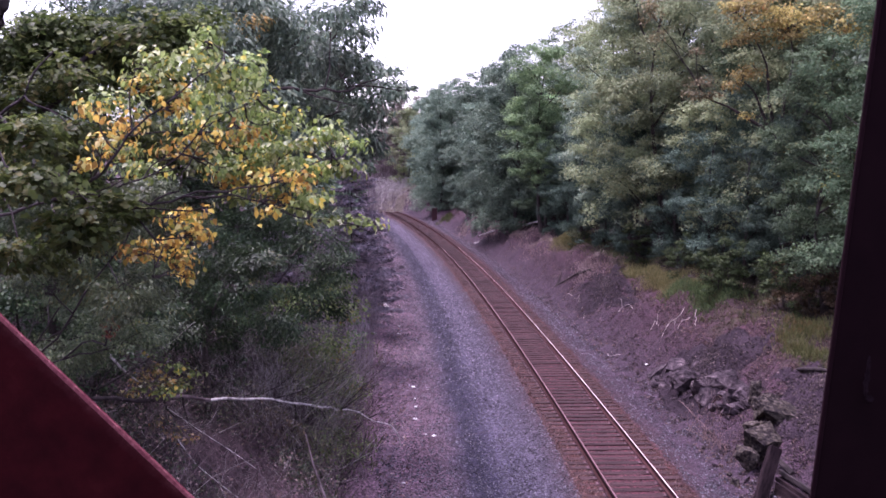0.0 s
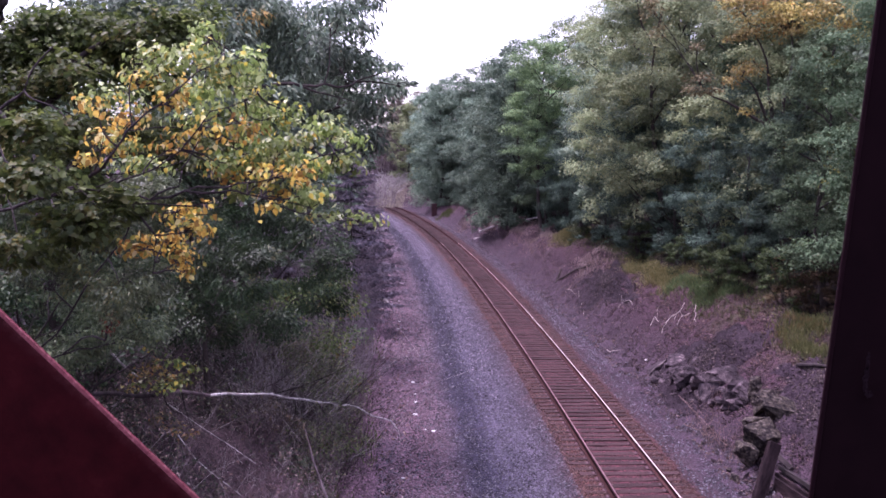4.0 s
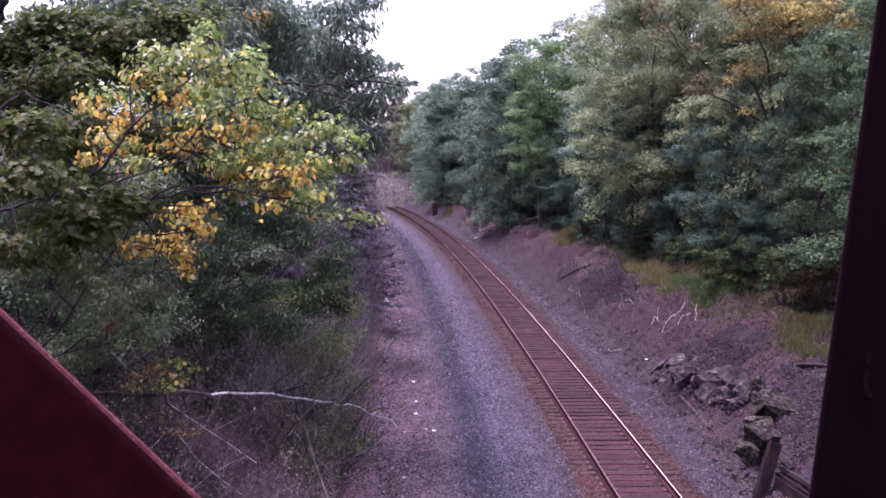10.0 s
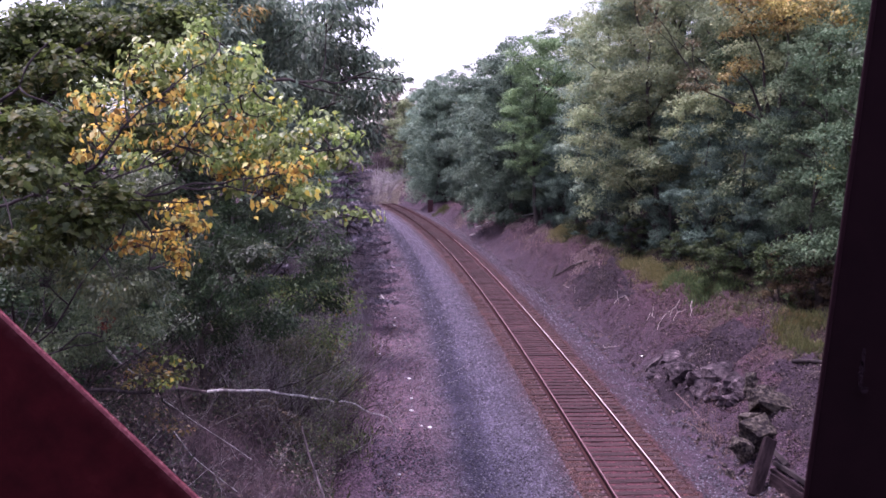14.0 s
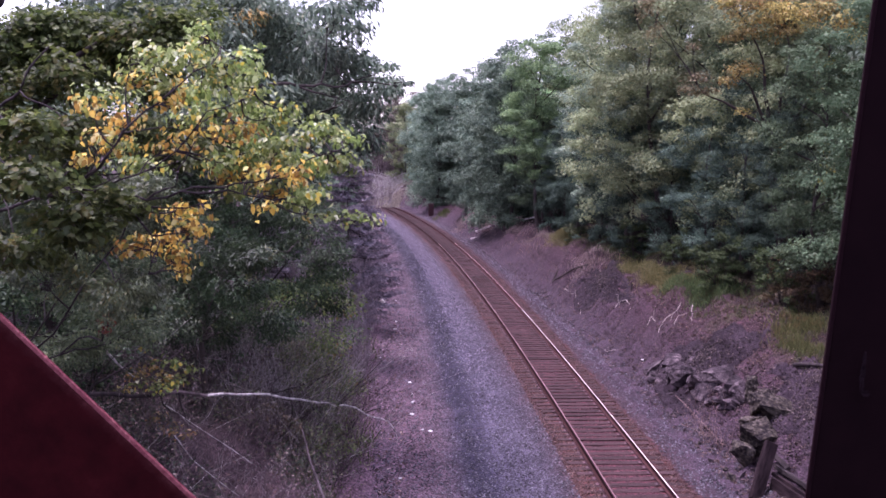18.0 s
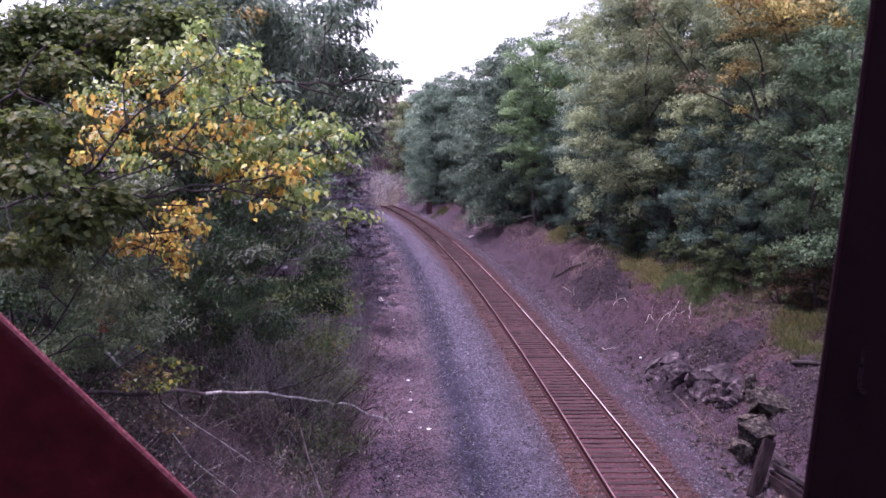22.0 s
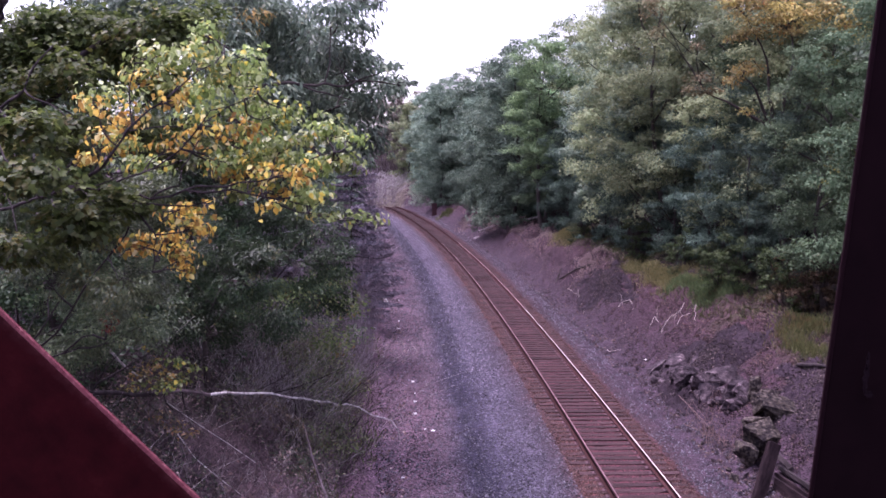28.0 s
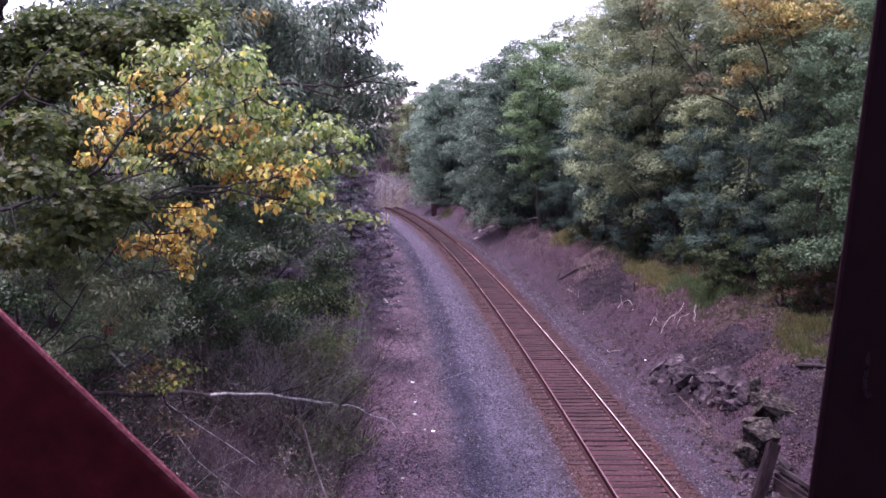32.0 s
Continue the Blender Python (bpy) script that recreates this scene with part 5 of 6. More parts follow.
    for word, a, b, mat, words in (("butt", 0, 7, OLDWOOD, "dark bark-covered butt"), ("barked_length", 6, 11, TWIG, "grey length with the bark half off"), ("stem", 10, len(way), PALE, "pale barkless stem")):
        v, f = tubes([(way[a:b], r[a:b])], 7)
        sub(word, mesh(word, v, f, mat, True), limb, words)
    rng = np.random.default_rng(7)
    for k, d in ((2, (0.5, 0.2, 0.9)), (3, (0.9, 0.2, 1.1)), (7, (0.7, 0.3, -0.5)), (10, (0.5, 0.3, 0.8)), (14, (1.2, 0.3, 0.35)), (17, (1.2, 0.4, 0.9)), (18, (0.4, 0.0, -0.6)), (21, (0.9, 0.3, 0.45)), (24, (0.6, 0.2, 0.05)), (8, (0.2, 0.0, -0.9)), (16, (0.05, 0.0, -0.8))):
        a = np.array(way[k])
        v, f = tubes([(bent(rng, a, a + np.array(d), 5, 0.08), np.linspace(0.018, 0.005, 5))], 4)
        sub("twig", mesh("twig", v, f, OLDWOOD), limb)


turning_trees()
left_woods()


# ---- stones, timber and litter on the banks ----
def rock(label, seed, at, size, turn=(0, 0, 0), mat=ROCK, group=""):
    """An angular block: a few flat faces, broken edges and shallow ledges."""
    rng = np.random.default_rng(seed)
    bm = bmesh.new()
    for p in rng.uniform(-1, 1, (13, 3)):
        p = p / np.max(np.abs(p)) * rng.uniform(0.72, 1.0)
        bm.verts.new((p[0] * 0.5, p[1] * 0.5, p[2] * 0.5))
    bmesh.ops.convex_hull(bm, input=bm.verts)
    for v in [v for v in bm.verts if not v.link_faces]:
        bm.verts.remove(v)
    bmesh.ops.triangulate(bm, faces=bm.faces)
    bmesh.ops.subdivide_edges(bm, edges=bm.edges, cuts=7, use_grid_fill=True)
    big = min(0.75, 0.95 * min(size))
    for v in bm.verts:
        v.co = Vector((v.co.x * size[0], v.co.y * size[1], v.co.z * size[2]))
        d = v.co.normalized()
        q = v.co + Vector((seed * 3.1, 0, 0))
        ledge = math.floor(q.z * 5 / big + 1.5 * noise.noise(q * 1.6)) % 2
        v.co += d * (0.06 * noise.noise(q * 2.2) + 0.05 * noise.noise(q * 5.0) + 0.05 * noise.noise(q * 12.0) - 0.025 * ledge) * big
    me = bpy.data.meshes.new("rock")
    bm.to_mesh(me)
    bm.free()
    me.materials.append(mat)
    ob = tagged(new("rock", me), label, "rock", group)
    ob.matrix_basis = pose(*at, *turn)
    return ob


def heap(label, seed, x, y, rx, ry, h):
    """A low spoil heap that lies on the bank, with loose stones over it."""
    rng = np.random.default_rng(seed)

    def point(r, a):
        k = r * (1 + 0.18 * math.sin(3 * a + seed) + 0.12 * math.sin(7 * a + 2 * seed) + 0.22 * noise.noise(Vector((3 * math.cos(a), 3 * math.sin(a), seed))))
        px, py = x + rx * k * math.cos(a), y + ry * k * math.sin(a)
        top = h * (1 - r ** 1.6) * (0.8 + 0.35 * noise.noise(Vector((px * 1.1, py * 1.1, seed))))
        return px, py, ground_z(px, py) + top + 0.12 * noise.noise(Vector((px * 4, py * 4, seed))) * (1 - r) + (0.16 * noise.noise(Vector((px * 2.1, py * 2.1, seed + 4))) + 0.08 * noise.noise(Vector((px * 6, py * 6, seed + 9)))) * min(1.0, 1.6 * r)

    n, m = 26, 90
    v, f = [], []
    for i in range(n + 1):
        for j in range(m):
            p = point(i / n, 2 * np.pi * j / m)
            v.append((p[0], p[1], p[2] + rng.normal(0, 0.04) - (0.12 if i == n else 0)))
    for i in range(n):
        for j in range(m):
            f.append((i * m + j, i * m + (j + 1) % m, (i + 1) * m + (j + 1) % m, (i + 1) * m + j))
    tagged(new("gravel_mound", mesh("gravel_mound", np.array(v), np.array(f), SPOIL)), label, "gravel heap")
    pos = np.array([point(abs(rng.normal(0, 0.62)), rng.uniform(0, 2 * np.pi)) for k in range(int(560 * rx * ry))])
    out = rng.normal(0, 1, pos.shape)
    out /= np.linalg.norm(out, axis=1)[:, None]
    pos[:, 2] = np.maximum(pos[:, 2], [ground_z(p[0], p[1]) for p in pos])
    lv, lf = leaves(rng, pos + (0, 0, 0.015), out, np.full(len(pos), 0.075), OCTA, 0.0, 0.5)
    tagged(new("heap_stones", mesh("heap_stones", lv, lf, DARKSTONE)), "dark loose stones on the gravel mound", "stones", "", "stuff")


def stick(label, pts, r0, r1, mat, name="stick", category="stick", group="", sides=6):
    v, f = tubes([(pts, np.linspace(r0, r1, len(pts)))], sides)
    return tagged(new(name, mesh(name, v, f, mat, True)), label, category, group)


def scatter(label, name, category, seed, n, shape, size, mat, u0, u1, y0, y1, lift=0.02, flat=0.9, near=1.6, spread=0.0, clear=1.45):
    """Small things that nobody could count, strewn over a strip of ground, thinner with distance."""
    rng = np.random.default_rng(seed)
    y = y0 + (y1 - y0) * rng.uniform(0, 1, n) ** near
    u = rng.uniform(u0, u1, n)
    y, u = y[np.abs(u) > clear], u[np.abs(u) > clear]
    n = len(u)
    if spread:
        g = np.sin(u * 1.7 + y * 0.9) + np.sin(y * 0.47 + 1.0) + rng.normal(0, 0.6, n)
        u, y = u[g > spread], y[g > spread]
    x = centre(y) + u
    pos = np.stack([x, y, land(u, y) + lift], -1)
    out = rng.normal(0, 1, pos.shape) * np.array([1, 1, 0.15])
    out /= np.linalg.norm(out, axis=1)[:, None]
    v, f = leaves(rng, pos, out, np.full(len(pos), size), shape, 0.0, flat)
    return tagged(new(name, mesh(name, v, f, mat)), label, category, "", "stuff")


def tufts(label, seed, n, size, mat, spots):
    """Grass round given spots: x, y, half width, half depth."""
    rng = np.random.default_rng(seed)
    k = rng.integers(0, len(spots), n)
    c = np.array(spots)[k]
    d = rng.normal(0, 0.5, (n, 2))
    x, y = c[:, 0] + d[:, 0] * c[:, 2], c[:, 1] + d[:, 1] * c[:, 3]
    keep = np.sin(x * 3.1 + seed) + np.sin(y * 1.7 + x) + rng.normal(0, 0.8, n) > -0.5
    x, y = x[keep], y[keep]
    pos = np.stack([x, y, land(x - centre(y), y) - 0.02 + np.clip((y - 150) / 60, 0, 1) * 3.0], -1)
    out = rng.normal(0, 1, pos.shape) * np.array([1, 1, 0.15])
    out /= np.linalg.norm(out, axis=1)[:, None]
    v, f = leaves(rng, pos, out, np.full(len(pos), size), BLADE, 0.0, 1.0)
    return tagged(new("grass", mesh("grass", v, f, mat)), label, "grass", "", "stuff")


SPOIL = rough_material("dark_spoil", [(0.34, (0.0083, 0.0060, 0.0083)), (0.5, (0.0266, 0.0178, 0.0243)), (0.68, (0.0643, 0.0446, 0.0574))], 9.0, 0.97, 0, 0.09, spec=0.1)
STONE = leaf_material("ballast_stone", [(0, (0.0113, 0.0096, 0.0119)), (0.5, (0.0640, 0.0558, 0.0691)), (0.85, (0.1330, 0.1228, 0.1502)), (1, (0.2046, 0.1944, 0.2199))], None, 0.0, 0.6, 0.9)
PALESTONE = leaf_material("pale_ballast", [(0, (0.0502, 0.0398, 0.0536)), (0.5, (0.1381, 0.1121, 0.1530)), (1, (0.3013, 0.2591, 0.3269))], None, 0.0, 0.6, 0.9)
DARKSTONE = leaf_material("dark_stone", [(0, (0.0082, 0.0057, 0.0064)), (0.6, (0.0401, 0.0274, 0.0300)), (0.9, (0.0680, 0.0483, 0.0487)), (1, (0.1764, 0.1313, 0.1245))], None, 0.0, 0.6, 0.9)
RUSTSTONE = leaf_material("rusty_stone", [(0, (0.0160, 0.0081, 0.0084)), (0.5, (0.0680, 0.0324, 0.0294)), (0.85, (0.1200, 0.0612, 0.0504)), (1, (0.2160, 0.1530, 0.1365))], None, 0.0, 0.6, 0.9)
PAPER = rough_material("white_scrap", [(0.3, (0.6, 0.58, 0.58)), (0.7, (0.8, 0.78, 0.78))], 12.0)
OCTA = (np.array([(-0.5, 0, 0), (0.5, 0, 0.05), (0, -0.4, 0), (0.05, 0.45, 0), (0, 0, -0.3), (0.08, 0, 0.32)]),
        np.array([(0, 2, 5), (2, 1, 5), (1, 3, 5), (3, 0, 5), (2, 0, 4), (1, 2, 4), (3, 1, 4), (0, 3, 4)]))


def bank_things():
    ledge = "dark weathered ledge rock half buried in the bank"
    mossy = "mossy grey boulder at the foot of the bank"
    heap("heap of dark grey gravel on the bank", 2, 9.2, 35.3, 1.8, 3.0, 0.5)
    heap("heap of dark grey gravel on the bank", 5, 8.6, 53.5, 1.25, 5.0, 0.22)
    heap("dark rubble between the boulders", 12, 10.1, 27.2, 1.2, 2.8, 0.2)
    heap("heap of dark grey gravel on the bank", 9, 10.9, 29.0, 1.2, 1.7, 0.2)
    for i, (x, y, z, sx, sy, sz) in enumerate(((8.1, 37.9, -0.05, 0.9, 0.8, 0.6), (8.45, 37.3, 0.15, 1.2, 0.9, 0.7), (8.75, 36.3, 0.2, 1.1, 0.9, 0.6), (8.7, 34.6, 0.3, 1.6, 1.1, 0.8),
                                               (8.75, 33.4, 0.4, 1.2, 1.0, 0.7), (9.0, 32.6, 0.5, 1.3, 0.9, 0.7), (9.3, 31.8, 0.6, 1.0, 0.8, 0.6), (9.2, 35.6, 0.55, 1.0, 0.8, 0.5), (8.55, 35.5, 0.1, 1.1, 0.9, 0.6), (8.9, 34.0, 0.55, 1.2, 1.0, 0.6), (9.15, 33.0, 0.7, 1.1, 1.0, 0.6), (8.65, 32.9, 0.15, 0.7, 0.7, 0.5), (9.5, 31.2, 0.65, 1.0, 0.9, 0.7), (9.1, 31.2, 0.3, 0.8, 0.7, 0.5))):
        rock(ledge, 20 + i, (x, y, z + 0.02), (sx * 1.25, sy * 1.2, sz * 1.2), (i * 23 % 40 - 20, i * 31 % 30 - 15, i * 67), ROCK, "ledge rocks")
    for i, (x, y, z, sx, sy, sz, rx, ry, rz) in enumerate(((8.85, 27.2, 0.40, 1.5, 1.3, 1.25, 14, -14, 30), (9.42, 27.9, 0.8, 1.8, 1.3, 1.05, 6, 14, 12), (9.32, 29.2, 0.82, 1.1, 0.9, 0.8, 10, 8, 50),
                                                          (9.5, 30.6, 0.98, 0.55, 0.5, 0.75, 10, 0, 20), (8.12, 26.7, 0.05, 0.6, 0.7, 0.8, 20, -12, 80), (8.95, 28.3, 0.5, 1.0, 0.9, 0.8, -15, 20, 250),
                                                          (10.35, 28.3, 0.95, 1.1, 1.0, 0.8, 12, 5, 300), (9.75, 29.4, 0.95, 0.7, 0.7, 0.6, 12, 30, 100))):
        rock(mossy, 40 + i, (x, y, z), (sx, sy, sz), (rx, ry, rz), MOSSY, "boulders")
    for i, (x, y, w) in enumerate(((8.0, 26.2, 0.24), (7.7, 26.2, 0.34), (7.75, 26.9, 0.2), (7.5, 27.6, 0.14), (8.1, 30.4, 0.22), (7.6, 29.2, 0.16))):
        rock("loose broken stone on the grit below the boulders", 70 + i, (x, y, ground_z(x, y) + w * 0.25), (w, w * 0.8, w * 0.75), (0, 0, 50 * i), MOSSY if i % 3 else ROCK, "loose stones")
    rng = np.random.default_rng(33)
    for i in range(46):
        y = rng.uniform(30.6, 37.8)
        x = float(np.interp(y, (30.6, 34.0, 37.8), (9.1, 8.55, 8.05))) + rng.normal(0, 0.32)
        w = rng.uniform(0.16, 0.42)
        rock("broken angular stone fallen from the ledge", 400 + i, (x, y, ground_z(x, y) + w * 0.22), (w * rng.uniform(0.9, 1.6), w, w * rng.uniform(0.55, 0.9)), (rng.uniform(-20, 20), rng.uniform(-20, 20), rng.uniform(0, 360)), ROCK, "broken ledge stones")
    timbers = (((7.82, 24.60, -0.45), (8.39, 25.20, 0.83), 0.30, 0.2, "thick dark squared post leaning beside the boulders"), ((8.55, 25.75, 0.46), (8.74, 24.9, 0.25), 0.15, 0.1, "short mossy timber leaning on the post"),
               ((8.57, 25.3, 0.18), (8.91, 23.7, 0.11), 0.12, 0.1, "old squared timber lying against the bank"), ((8.44, 25.15, 0.05), (8.76, 23.6, -0.02), 0.11, 0.1, "old squared timber lying against the bank"),
               ((8.31, 24.85, -0.11), (8.64, 23.4, -0.16), 0.34, 0.07, "wide dark board lying below the timbers"))
    for i, (a, b, wide, deep, words) in enumerate(timbers):
        a, b = Vector(a), Vector(b)
        bm = block(wide, deep, (b - a).length, 0.015)
        bmesh.ops.subdivide_edges(bm, edges=bm.edges, cuts=3, use_grid_fill=True)
        for v in bm.verts:
            v.co += Vector((noise.noise(v.co * 4 + Vector((i, 0, 0))), noise.noise(v.co * 5 + Vector((0, i, 3))), noise.noise(v.co * 3))) * 0.02
        beam_ob = part("timber", bm, OLDWOOD if i in (1, 2) else TIMBER, None)
        z = (b - a).normalized()
        x = Vector((0, 1, 0)).cross(z).normalized()
        beam_ob.matrix_basis = Matrix.Translation((a + b) / 2) @ Matrix((x, z.cross(x), z)).transposed().to_4x4()
        tagged(beam_ob, words, "timber", "old timbers")
    # pale roots and sticks
    for i, way in enumerate(([(10.31, 43.2, 1.69), (10.01, 42.6, 1.46), (9.53, 42.55, 1.12), (8.89, 41.0, 0.76)], [(10.01, 42.6, 1.46), (9.67, 42.65, 1.22), (9.34, 42.45, 0.93)], [(10.23, 41.85, 1.45), (9.9, 41.8, 1.36), (9.45, 40.65, 1.17)],
                             [(10.61, 42.45, 1.7), (10.38, 41.4, 1.5), (10.0, 39.95, 1.28)], [(9.0, 43.8, 0.6), (9.3, 44.3, 0.9), (9.3, 43.5, 0.8)], [(8.33, 48.1, 0.7), (8.78, 48.35, 1.0)], [(8.73, 48.4, 0.97), (8.78, 47.2, 1.1), (8.67, 46.15, 0.92)],
                             [(7.15, 58.35, 0.18), (7.21, 55.5, 0.3), (7.26, 53.05, 0.08)], [(7.12, 51.35, -0.12), (7.33, 52.3, 0.03)], [(6.99, 42.8, -0.27), (7.18, 41.95, -0.15), (7.37, 41.7, -0.08)])):
        g = np.random.default_rng(200 + i)
        pts = np.concatenate([bent(g, a, b, 5, 0.05)[:-1] for a, b in zip(way, way[1:])] + [np.array(way[-1:])])
        stick("pale bare root sticking out of the bank", pts, 0.013, 0.007, ROOT, "root", "root", "pale roots")
    for i, (x, y) in enumerate(((9.6, 41.9), (10.0, 42.2), (9.3, 44.1), (8.6, 48.3), (7.3, 54.5))):
        g = np.random.default_rng(300 + i)
        a = np.array((x, y, ground_z(x, y)))
        stick("thin forked root sticking out of the bank", bent(g, a, a + (g.uniform(-0.35, 0.35), g.uniform(-0.2, 0.4), g.uniform(0.25, 0.6)), 7, 0.12), 0.013, 0.005, ROOT, "root", "root", "pale roots", 5)
    on = lambda x, y, d=0.06: (x, y, ground_z(x, y) + d)
    stick("dark fallen limb lying across the bank", [(6.87, 61.75, 0.18), (7.29, 60.95, 0.57), (7.95, 60.85, 1.0), (8.53, 59.0, 1.48), (9.17, 58.45, 1.62)], 0.05, 0.075, BARK, "fallen_branch", "branch")
    stick("dark forked stub beside the fallen limb", [on(6.85, 61.5), on(7.0, 61.8, 0.15), on(7.25, 62.1, 0.3)], 0.08, 0.03, BARK, "fallen_branch", "branch")
    for a, b in (((3.41, 96.0, 0.42), (4.72, 94.5, 1.07)), ((6.65, 90.0, 1.81), (8.3, 88.5, 2.31)), ((5.89, 82.0, 0.46), (6.4, 80.5, 0.96)), ((4.6, 101, 0.9), (6.4, 99, 1.35)), ((2.9, 95.8, -0.25), (3.4, 95.3, -0.1))):
        stick("pale weathered pole lying on the bank", [a, tuple((np.array(a) + b) / 2), b], 0.1, 0.075, PALE, "pole", "pole", "pale poles")
    stick("brown dead pole leaning out of the brush", [(-3.12, 22.5, 1.94), (-2.86, 21.93, 1.35), (-2.52, 21.37, 0.74), (-2.25, 20.8, 0.1)], 0.016, 0.045, TWIG, "pole", "pole")
    stick("broken pale stick caught in the brush", bent(np.random.default_rng(5), (-6.92, 20.5, 4.27), (-6.40, 21.0, 3.49), 7, 0.03), 0.03, 0.018, PALE, group="thin sticks")
    stick("dark bare shoot rising from the brush", [(-6.75, 19.5, 3.68), (-6.32, 19.75, 3.91), (-5.91, 20.0, 4.15), (-5.64, 20.25, 4.4), (-5.17, 20.5, 4.86)], 0.022, 0.006, OLDWOOD, group="thin sticks")
    stick("dark bare shoot rising from the brush", [(-5.8, 20.1, 4.25), (-5.5, 20.3, 4.45), (-5.05, 20.5, 4.86)], 0.006, 0.003, BLEACHED, group="thin sticks")
    for pts in ([(-5.99, 21.5, 2.83), (-5.34, 21.83, 2.21), (-4.77, 22.17, 1.68), (-4.26, 22.5, 1.16)], [(-5.47, 20.5, 2.39), (-5.11, 20.5, 1.87), (-4.67, 20.5, 1.49), (-4.19, 20.5, 1.11)]):
        stick("thin pale dead stick caught in the brush", pts, 0.011, 0.007, PALE, group="thin sticks")
    for pts in ([(-4.56, 24.2, 2.39), (-4.02, 24.4, 2.61), (-3.46, 24.6, 3.07)], [(-2.76, 26.8, 1.43), (-2.23, 27.4, 1.85), (-1.46, 28.0, 2.52)]):
        stick("thin dark bare shoot above the fallen branch", pts, 0.014, 0.005, OLDWOOD, group="thin sticks")
    for pts in ([(7.95, 33.7, -0.04), (7.96, 30.95, -0.02), (8.1, 28.45, -0.2)], [(7.51, 31.1, -0.3), (7.7, 30.2, -0.22), (7.91, 29.25, -0.2)]):
        stick("long thin dry stem lying below the ledge", pts, 0.008, 0.004, WEED, group="dry stems")
    stick("dark rotten log half sunk in the bank", bent(np.random.default_rng(31), (10.7, 30.3, 1.74), (11.3, 29.4, 1.9), 7, 0.03), 0.075, 0.06, OLDWOOD, "log", "log")
    stick("short dark stump among the dry leaves", [on(9.48, 50.1, -0.1), on(9.5, 50.1, 0.2), on(9.49, 50.12, 0.45)], 0.06, 0.045, BARK, "stump", "stump")
    stick("short dark stump among the dry leaves", [on(3.22, 101.5, -0.1), on(3.24, 101.5, 0.5), on(3.2, 101.5, 1.1)], 0.16, 0.12, BARK, "stump", "stump")
    # litter
    rng = random.Random(4)
    for x, y in ((-0.55, 30.35), (-0.3, 30.2), (-0.94, 33.8), (-1.0, 34.9), (-1.12, 36.7), (-2.15, 47.8), (-2.2, 49.9), (-3.26, 55.9), (-2.5, 56.7), (-2.45, 41.0), (-1.05, 25.8), (-0.9, 32.2), (8.03, 39.8)):
        bm = bmesh.new()
        bmesh.ops.create_icosphere(bm, subdivisions=1, radius=1.0)
        w = rng.uniform(0.035, 0.08)
        for v in bm.verts:
            v.co = Vector((v.co.x * w * rng.uniform(0.6, 1.5), v.co.y * w * rng.uniform(0.6, 1.3), v.co.z * w * 0.4 * rng.uniform(0.5, 1.3)))
        me = bpy.data.meshes.new("paper_scrap")
        bm.to_mesh(me)
        bm.free()
        me.materials.append(PAPER)
        tagged(new("paper_scrap", me), "crumpled white scrap lying on the gravel", "litter", "litter").matrix_basis = pose(x, y, ground_z(x, y) + 0.04, 0, 0, rng.uniform(0, 360))
    for a, b in (((-3.75, 48.2, -0.05), (-3.15, 46.6, -0.1)), ((-3.35, 56.6, -0.1), (-3.0, 55.0, -0.15))):
        stick("short pale plank at the gravel's edge", [a, b], 0.07, 0.07, PALE, "plank", "plank", "", 4)
    # dark upright at the bend, taken for a tree trunk, built as a capped block
    post = tagged(new("lineside_post"), "short dark rust-brown upright block beside the track", "post")
    post.matrix_basis = pose(-1.15, 127.5, ground_z(-1.15, 127.5))
    part("shaft", block(0.66, 0.5, 1.5, 0.04), OLDRED, post, "", pose(0, 0, 0.7))
    part("cap", block(0.74, 0.58, 0.1, 0.02), OLDRED, post, "", pose(0, 0, 1.5))
    # ground cover
    scatter("loose grey ballast stones", "ballast_stones", "ballast", 81, 42000, OCTA, 0.062, STONE, -6.6, 3.4, 22, 62, 0.0, 0.6, 1.8)
    for k, (u0, u1) in enumerate(((-1.45, -0.85), (0.85, 1.4))):
        scatter("rust-stained ballast beside the rails", "rusty_ballast", "ballast", 110 + k, 9000, OCTA, 0.06, RUSTSTONE, u0, u1, 21, 75, 0.0, 0.6, 1.7, 0.0, 0.85)
    scatter("dry fallen leaves on the ground", "fallen_leaves", "leaves", 82, 4000, SIMPLE, 0.11, LITTER, -13.0, -5.6, 18, 60, 0.03, 0.85)
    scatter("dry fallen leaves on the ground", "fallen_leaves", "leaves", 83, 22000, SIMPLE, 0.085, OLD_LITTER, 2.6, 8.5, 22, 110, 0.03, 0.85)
    scatter("pale ballast stones along the bed", "ballast_stones", "ballast", 94, 7000, OCTA, 0.08, PALESTONE, -3.3, -2.1, 32, 135, 0.0, 0.6, 0.75)
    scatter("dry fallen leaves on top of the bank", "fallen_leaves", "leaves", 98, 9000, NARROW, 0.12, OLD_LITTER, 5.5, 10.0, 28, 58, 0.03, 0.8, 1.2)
    scatter("pale ballast stones along the bed", "ballast_stones", "ballast", 97, 6000, OCTA, 0.08, PALESTONE, -5.8, -1.9, 34, 135, 0.0, 0.6, 0.75)
    scatter("loose grey ballast stones", "ballast_stones", "ballast", 95, 12000, OCTA, 0.08, STONE, -6.4, -3.2, 40, 135, 0.0, 0.6, 0.9)
    scatter("loose grey ballast stones", "ballast_stones", "ballast", 96, 5000, OCTA, 0.08, STONE, 1.8, 3.0, 40, 135, 0.0, 0.6, 0.9)
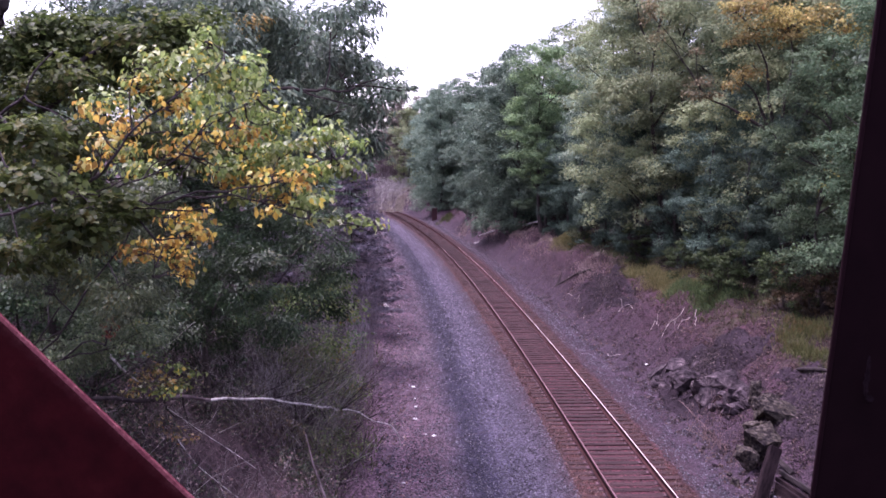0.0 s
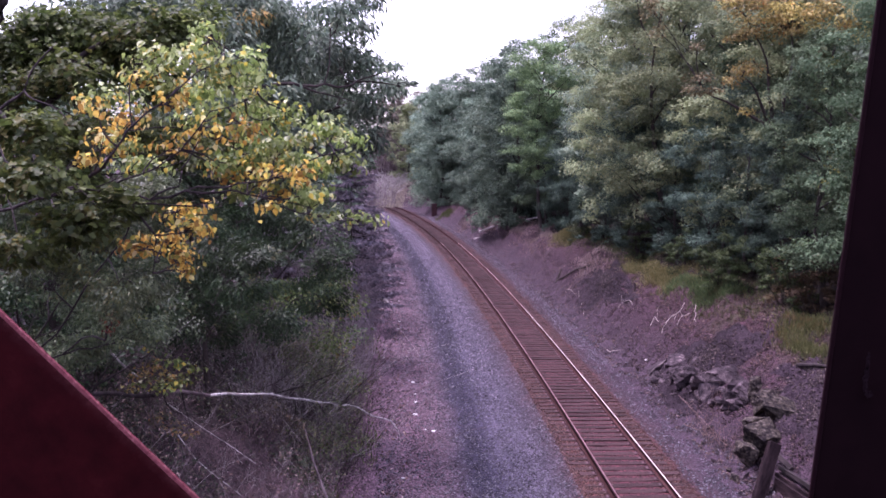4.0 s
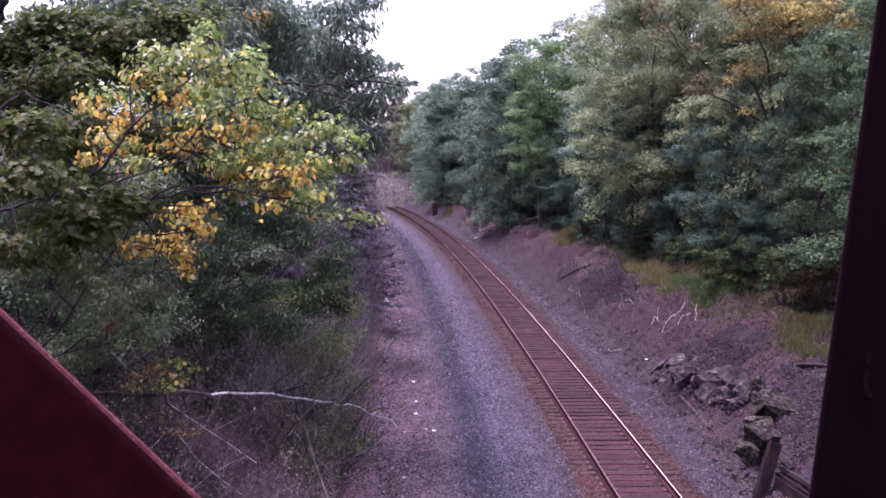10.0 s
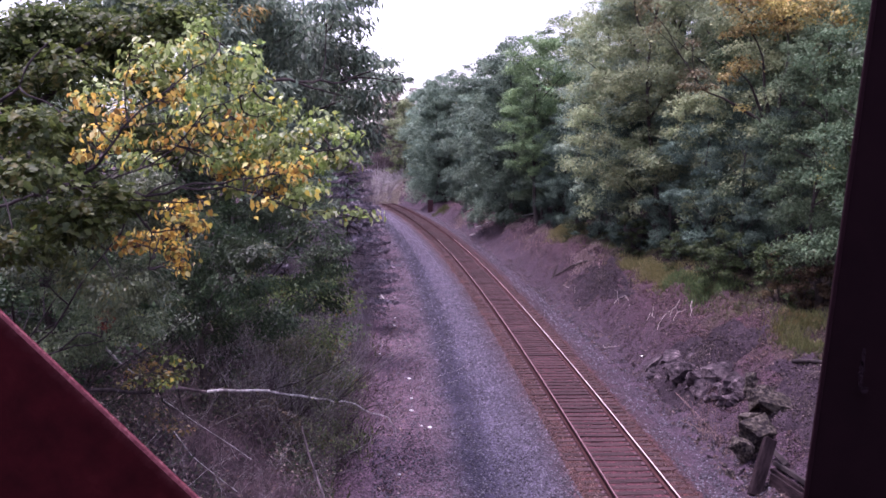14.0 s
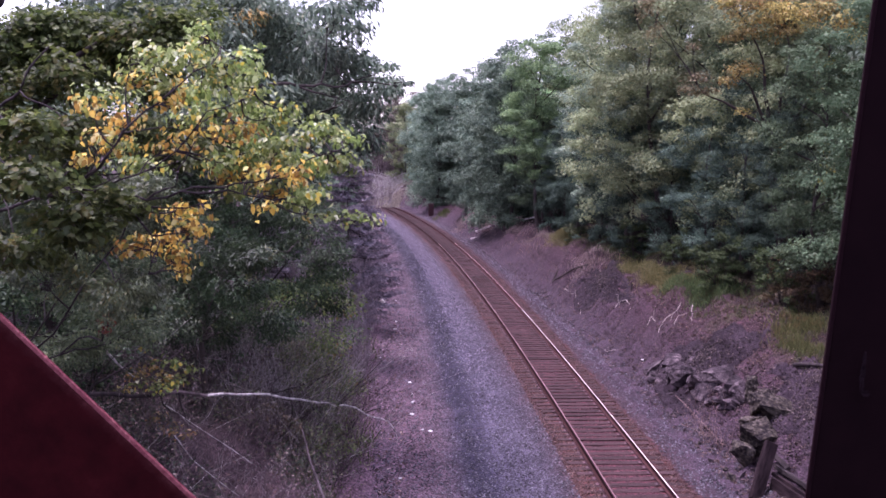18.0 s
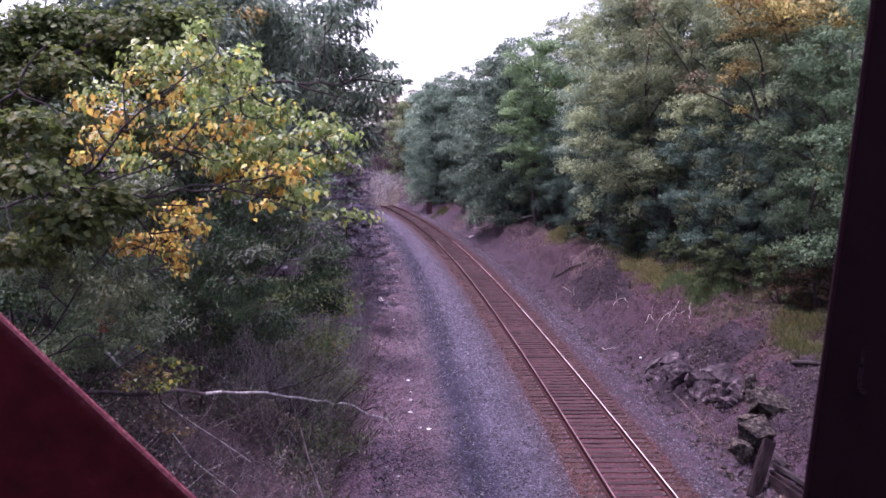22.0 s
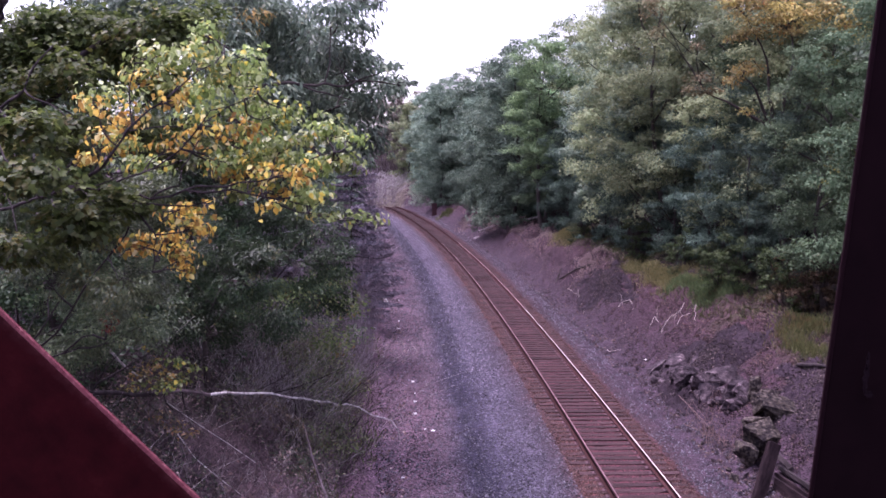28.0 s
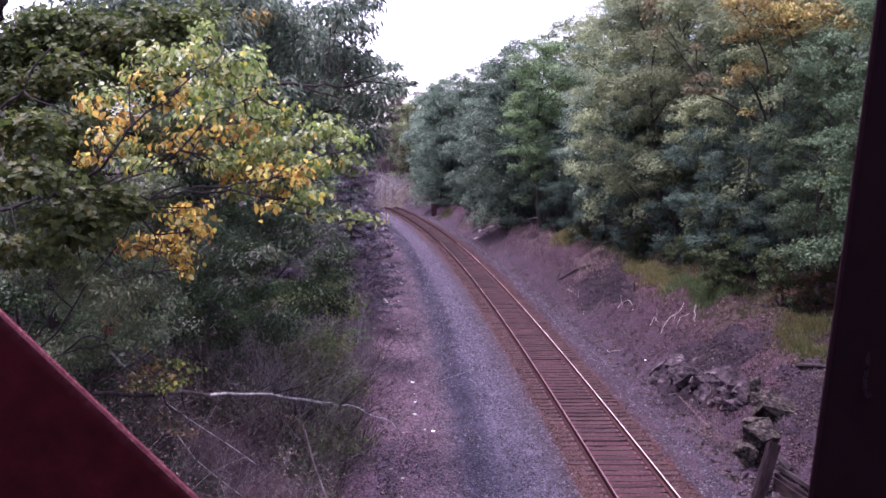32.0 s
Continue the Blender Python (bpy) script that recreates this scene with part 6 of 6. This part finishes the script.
    scatter("small dark and pale stones on the earth bank", "bank_stones", "stones", 90, 20000, OCTA, 0.06, DARKSTONE, 2.8, 7.4, 24, 75, 0.0, 0.6, 1.6)
    scatter("tufts of yellowing grass on top of the bank", "grass", "grass", 84, 14000, BLADE, 0.2, GRASS, 6.2, 9.5, 26, 75, 0.0, 1.0, 1.3, 0.25)
    tufts("dry yellow grass beyond the bend", 85, 32000, 0.45, STRAW, ((-9.5, 167, 4.0, 4), (-6.5, 165, 2.0, 4), (-9.8, 151, 2.6, 5), (-8.4, 147.5, 1.8, 2.5), (-8.5, 158, 3.0, 6), (-11.5, 160, 3.5, 6), (-7.4, 154, 2.0, 5)))
    tufts("green grass on top of the bank", 86, 4200, 0.26, MEADOW, ((11.7, 33.4, 0.7, 1.4), (12.4, 33.8, 0.7, 1.4), (11.6, 32.0, 0.6, 1.0), (12.6, 35.0, 0.7, 1.4)))
    tufts("rank green grass and weeds at the edge of the trees", 99, 6500, 0.3, GREENGRASS, ((11.1, 44.6, 0.7, 1.4), (11.7, 44.4, 0.7, 1.4), (11.8, 42.3, 0.7, 1.4), (11.2, 42.3, 0.7, 1.4), (10.9, 46.8, 0.7, 1.4)))
    tufts("small green patch beside the dark lineside block", 87, 900, 0.4, GRASS, ((0.2, 123.5, 0.9, 2.5),))
    tufts("dry ochre grass at the feet of the trees", 88, 24000, 0.24, OCHRE, ((8.79, 73.8, 1.0, 3.0), (9.4, 71.6, 0.9, 2.5), (10.43, 54.3, 0.8, 2.4), (10.75, 50.1, 0.9, 2.2), (11.28, 47.6, 0.9, 2.0), (11.66, 45.9, 0.6, 1.6)))
    tufts("pale dry stalks on the bank", 89, 9000, 0.26, STALK, ((8.9, 60.0, 1.1, 2.8), (4.8, 99.0, 1.2, 5.0), (6.6, 87.0, 1.2, 5.0), (7.4, 78.0, 1.2, 5.0), (2.6, 108.0, 1.2, 5.0)))
    scatter("thin weeds at the edge of the gravel", "weeds", "grass", 86, 2500, BLADE, 0.35, GRASS, -9.0, -6.6, 22, 60, 0.0, 1.0, 1.2, 0.4)

    def dry(rng):
        y = rng.uniform(27, 33)
        x = rng.uniform(7.7, 8.8)
        return x, y, ground_z(x, y)

    def pile(rng):
        x, y = rng.uniform(-13.2, -6.2), rng.uniform(163, 168)
        return x, y, ground_z(x, y) + 1.3

    def heap_end(rng):
        x, y = rng.uniform(-11.8, -6.6), rng.uniform(157, 162)
        return x, y, ground_z(x, y) + 0.5

    stems("dry pinkish weed stems below the ledge", 91, 130, dry, 0.5, 0.006, WEED, "dry_weeds", 0.5, "stuff", "weeds")
    stems("pile of bleached dead branches beyond the bend", 92, 130, pile, 1.7, 0.075, BLEACHED, "dead_branches", 1.5, "stuff", "branches")
    def dead_crown(rng):
        x, y = rng.normal(-8.4, 1.2), rng.uniform(132, 140)
        return x, y, ground_z(x, y) + 1.2

    stems("sprawling grey limbs of a dead tree at the bend", 101, 26, dead_crown, 3.6, 0.06, DEADGREY, "dead_branches", 1.1, "stuff", "branches")
    stems("dead grey brush lying at the end of the straight", 93, 110, heap_end, 1.5, 0.05, BLEACHED, "dead_branches", 1.2, "stuff", "branches")
    # bushes over 2 m take the oak green with canopy shade in it
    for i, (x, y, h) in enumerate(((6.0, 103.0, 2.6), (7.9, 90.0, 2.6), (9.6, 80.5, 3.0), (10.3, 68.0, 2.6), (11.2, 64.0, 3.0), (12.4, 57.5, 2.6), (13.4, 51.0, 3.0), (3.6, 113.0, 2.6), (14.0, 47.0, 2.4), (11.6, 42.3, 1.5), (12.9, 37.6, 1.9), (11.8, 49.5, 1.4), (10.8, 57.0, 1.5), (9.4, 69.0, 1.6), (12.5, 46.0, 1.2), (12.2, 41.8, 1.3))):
        tree("low green weedy bush under the trees", 95 + i, h, 0.1, 0.55 + 0.35 * h, 20, 5200, 0.055 + 0.02 * h, LEAF_SHADED if h > 2 else LEAF_WEED, SIMPLE, 0.03, "bush", "bush", "bushes under the trees").matrix_basis = pose(x, y, ground_z(x, y))
    for i, (x, y, h) in enumerate(((13.3, 36.4, 1.3), (14.2, 37.4, 1.6), (13.0, 38.4, 1.1))):
        tree("withered brown bush at the edge of the trees", 140 + i, h, 0.1, 0.55 + 0.3 * h, 18, 4200, 0.08, LEAF_WITHERED, SIMPLE, 0.03, "bush", "bush", "bushes under the trees").matrix_basis = pose(x, y, ground_z(x, y))


OLDRED = rough_material("old_red_brown", [(0.3, (0.021, 0.0084, 0.0108)), (0.7, (0.056, 0.021, 0.0252))], 9.0)
DEADGREY = bark_material("dead_grey_wood", (0.12, 0.1, 0.105), (0.36, 0.31, 0.32), 5.0)
ROOT = bark_material("bare_root", (0.22, 0.18, 0.17), (0.5, 0.44, 0.42), 10.0)
WEED = bark_material("dry_weed", (0.13, 0.08, 0.075), (0.3, 0.2, 0.18), 9.0)
bank_things()


# ---- what moves: boughs that stir in the light wind ----
def motions():
    for i, ob in enumerate(SWAYING):
        m0 = ob.matrix_basis.copy()
        rng = random.Random(100 + i)
        p, q = rng.uniform(0, 6.3), rng.uniform(0, 6.3)
        amp = 1.5 if i < 60 else 0.35
        rows = []
        for k in range(65):
            t = k * 0.5
            g = 0.55 + 0.45 * math.sin(0.37 * t + p)
            rows.append((t, m0 @ pose(0, 0, 0, amp * g * math.sin(2.3 * t + q), amp * 1.2 * g * math.sin(1.9 * t + p), amp * 0.8 * g * math.sin(1.4 * t + q))))
        walk(ob, rows)


motions()
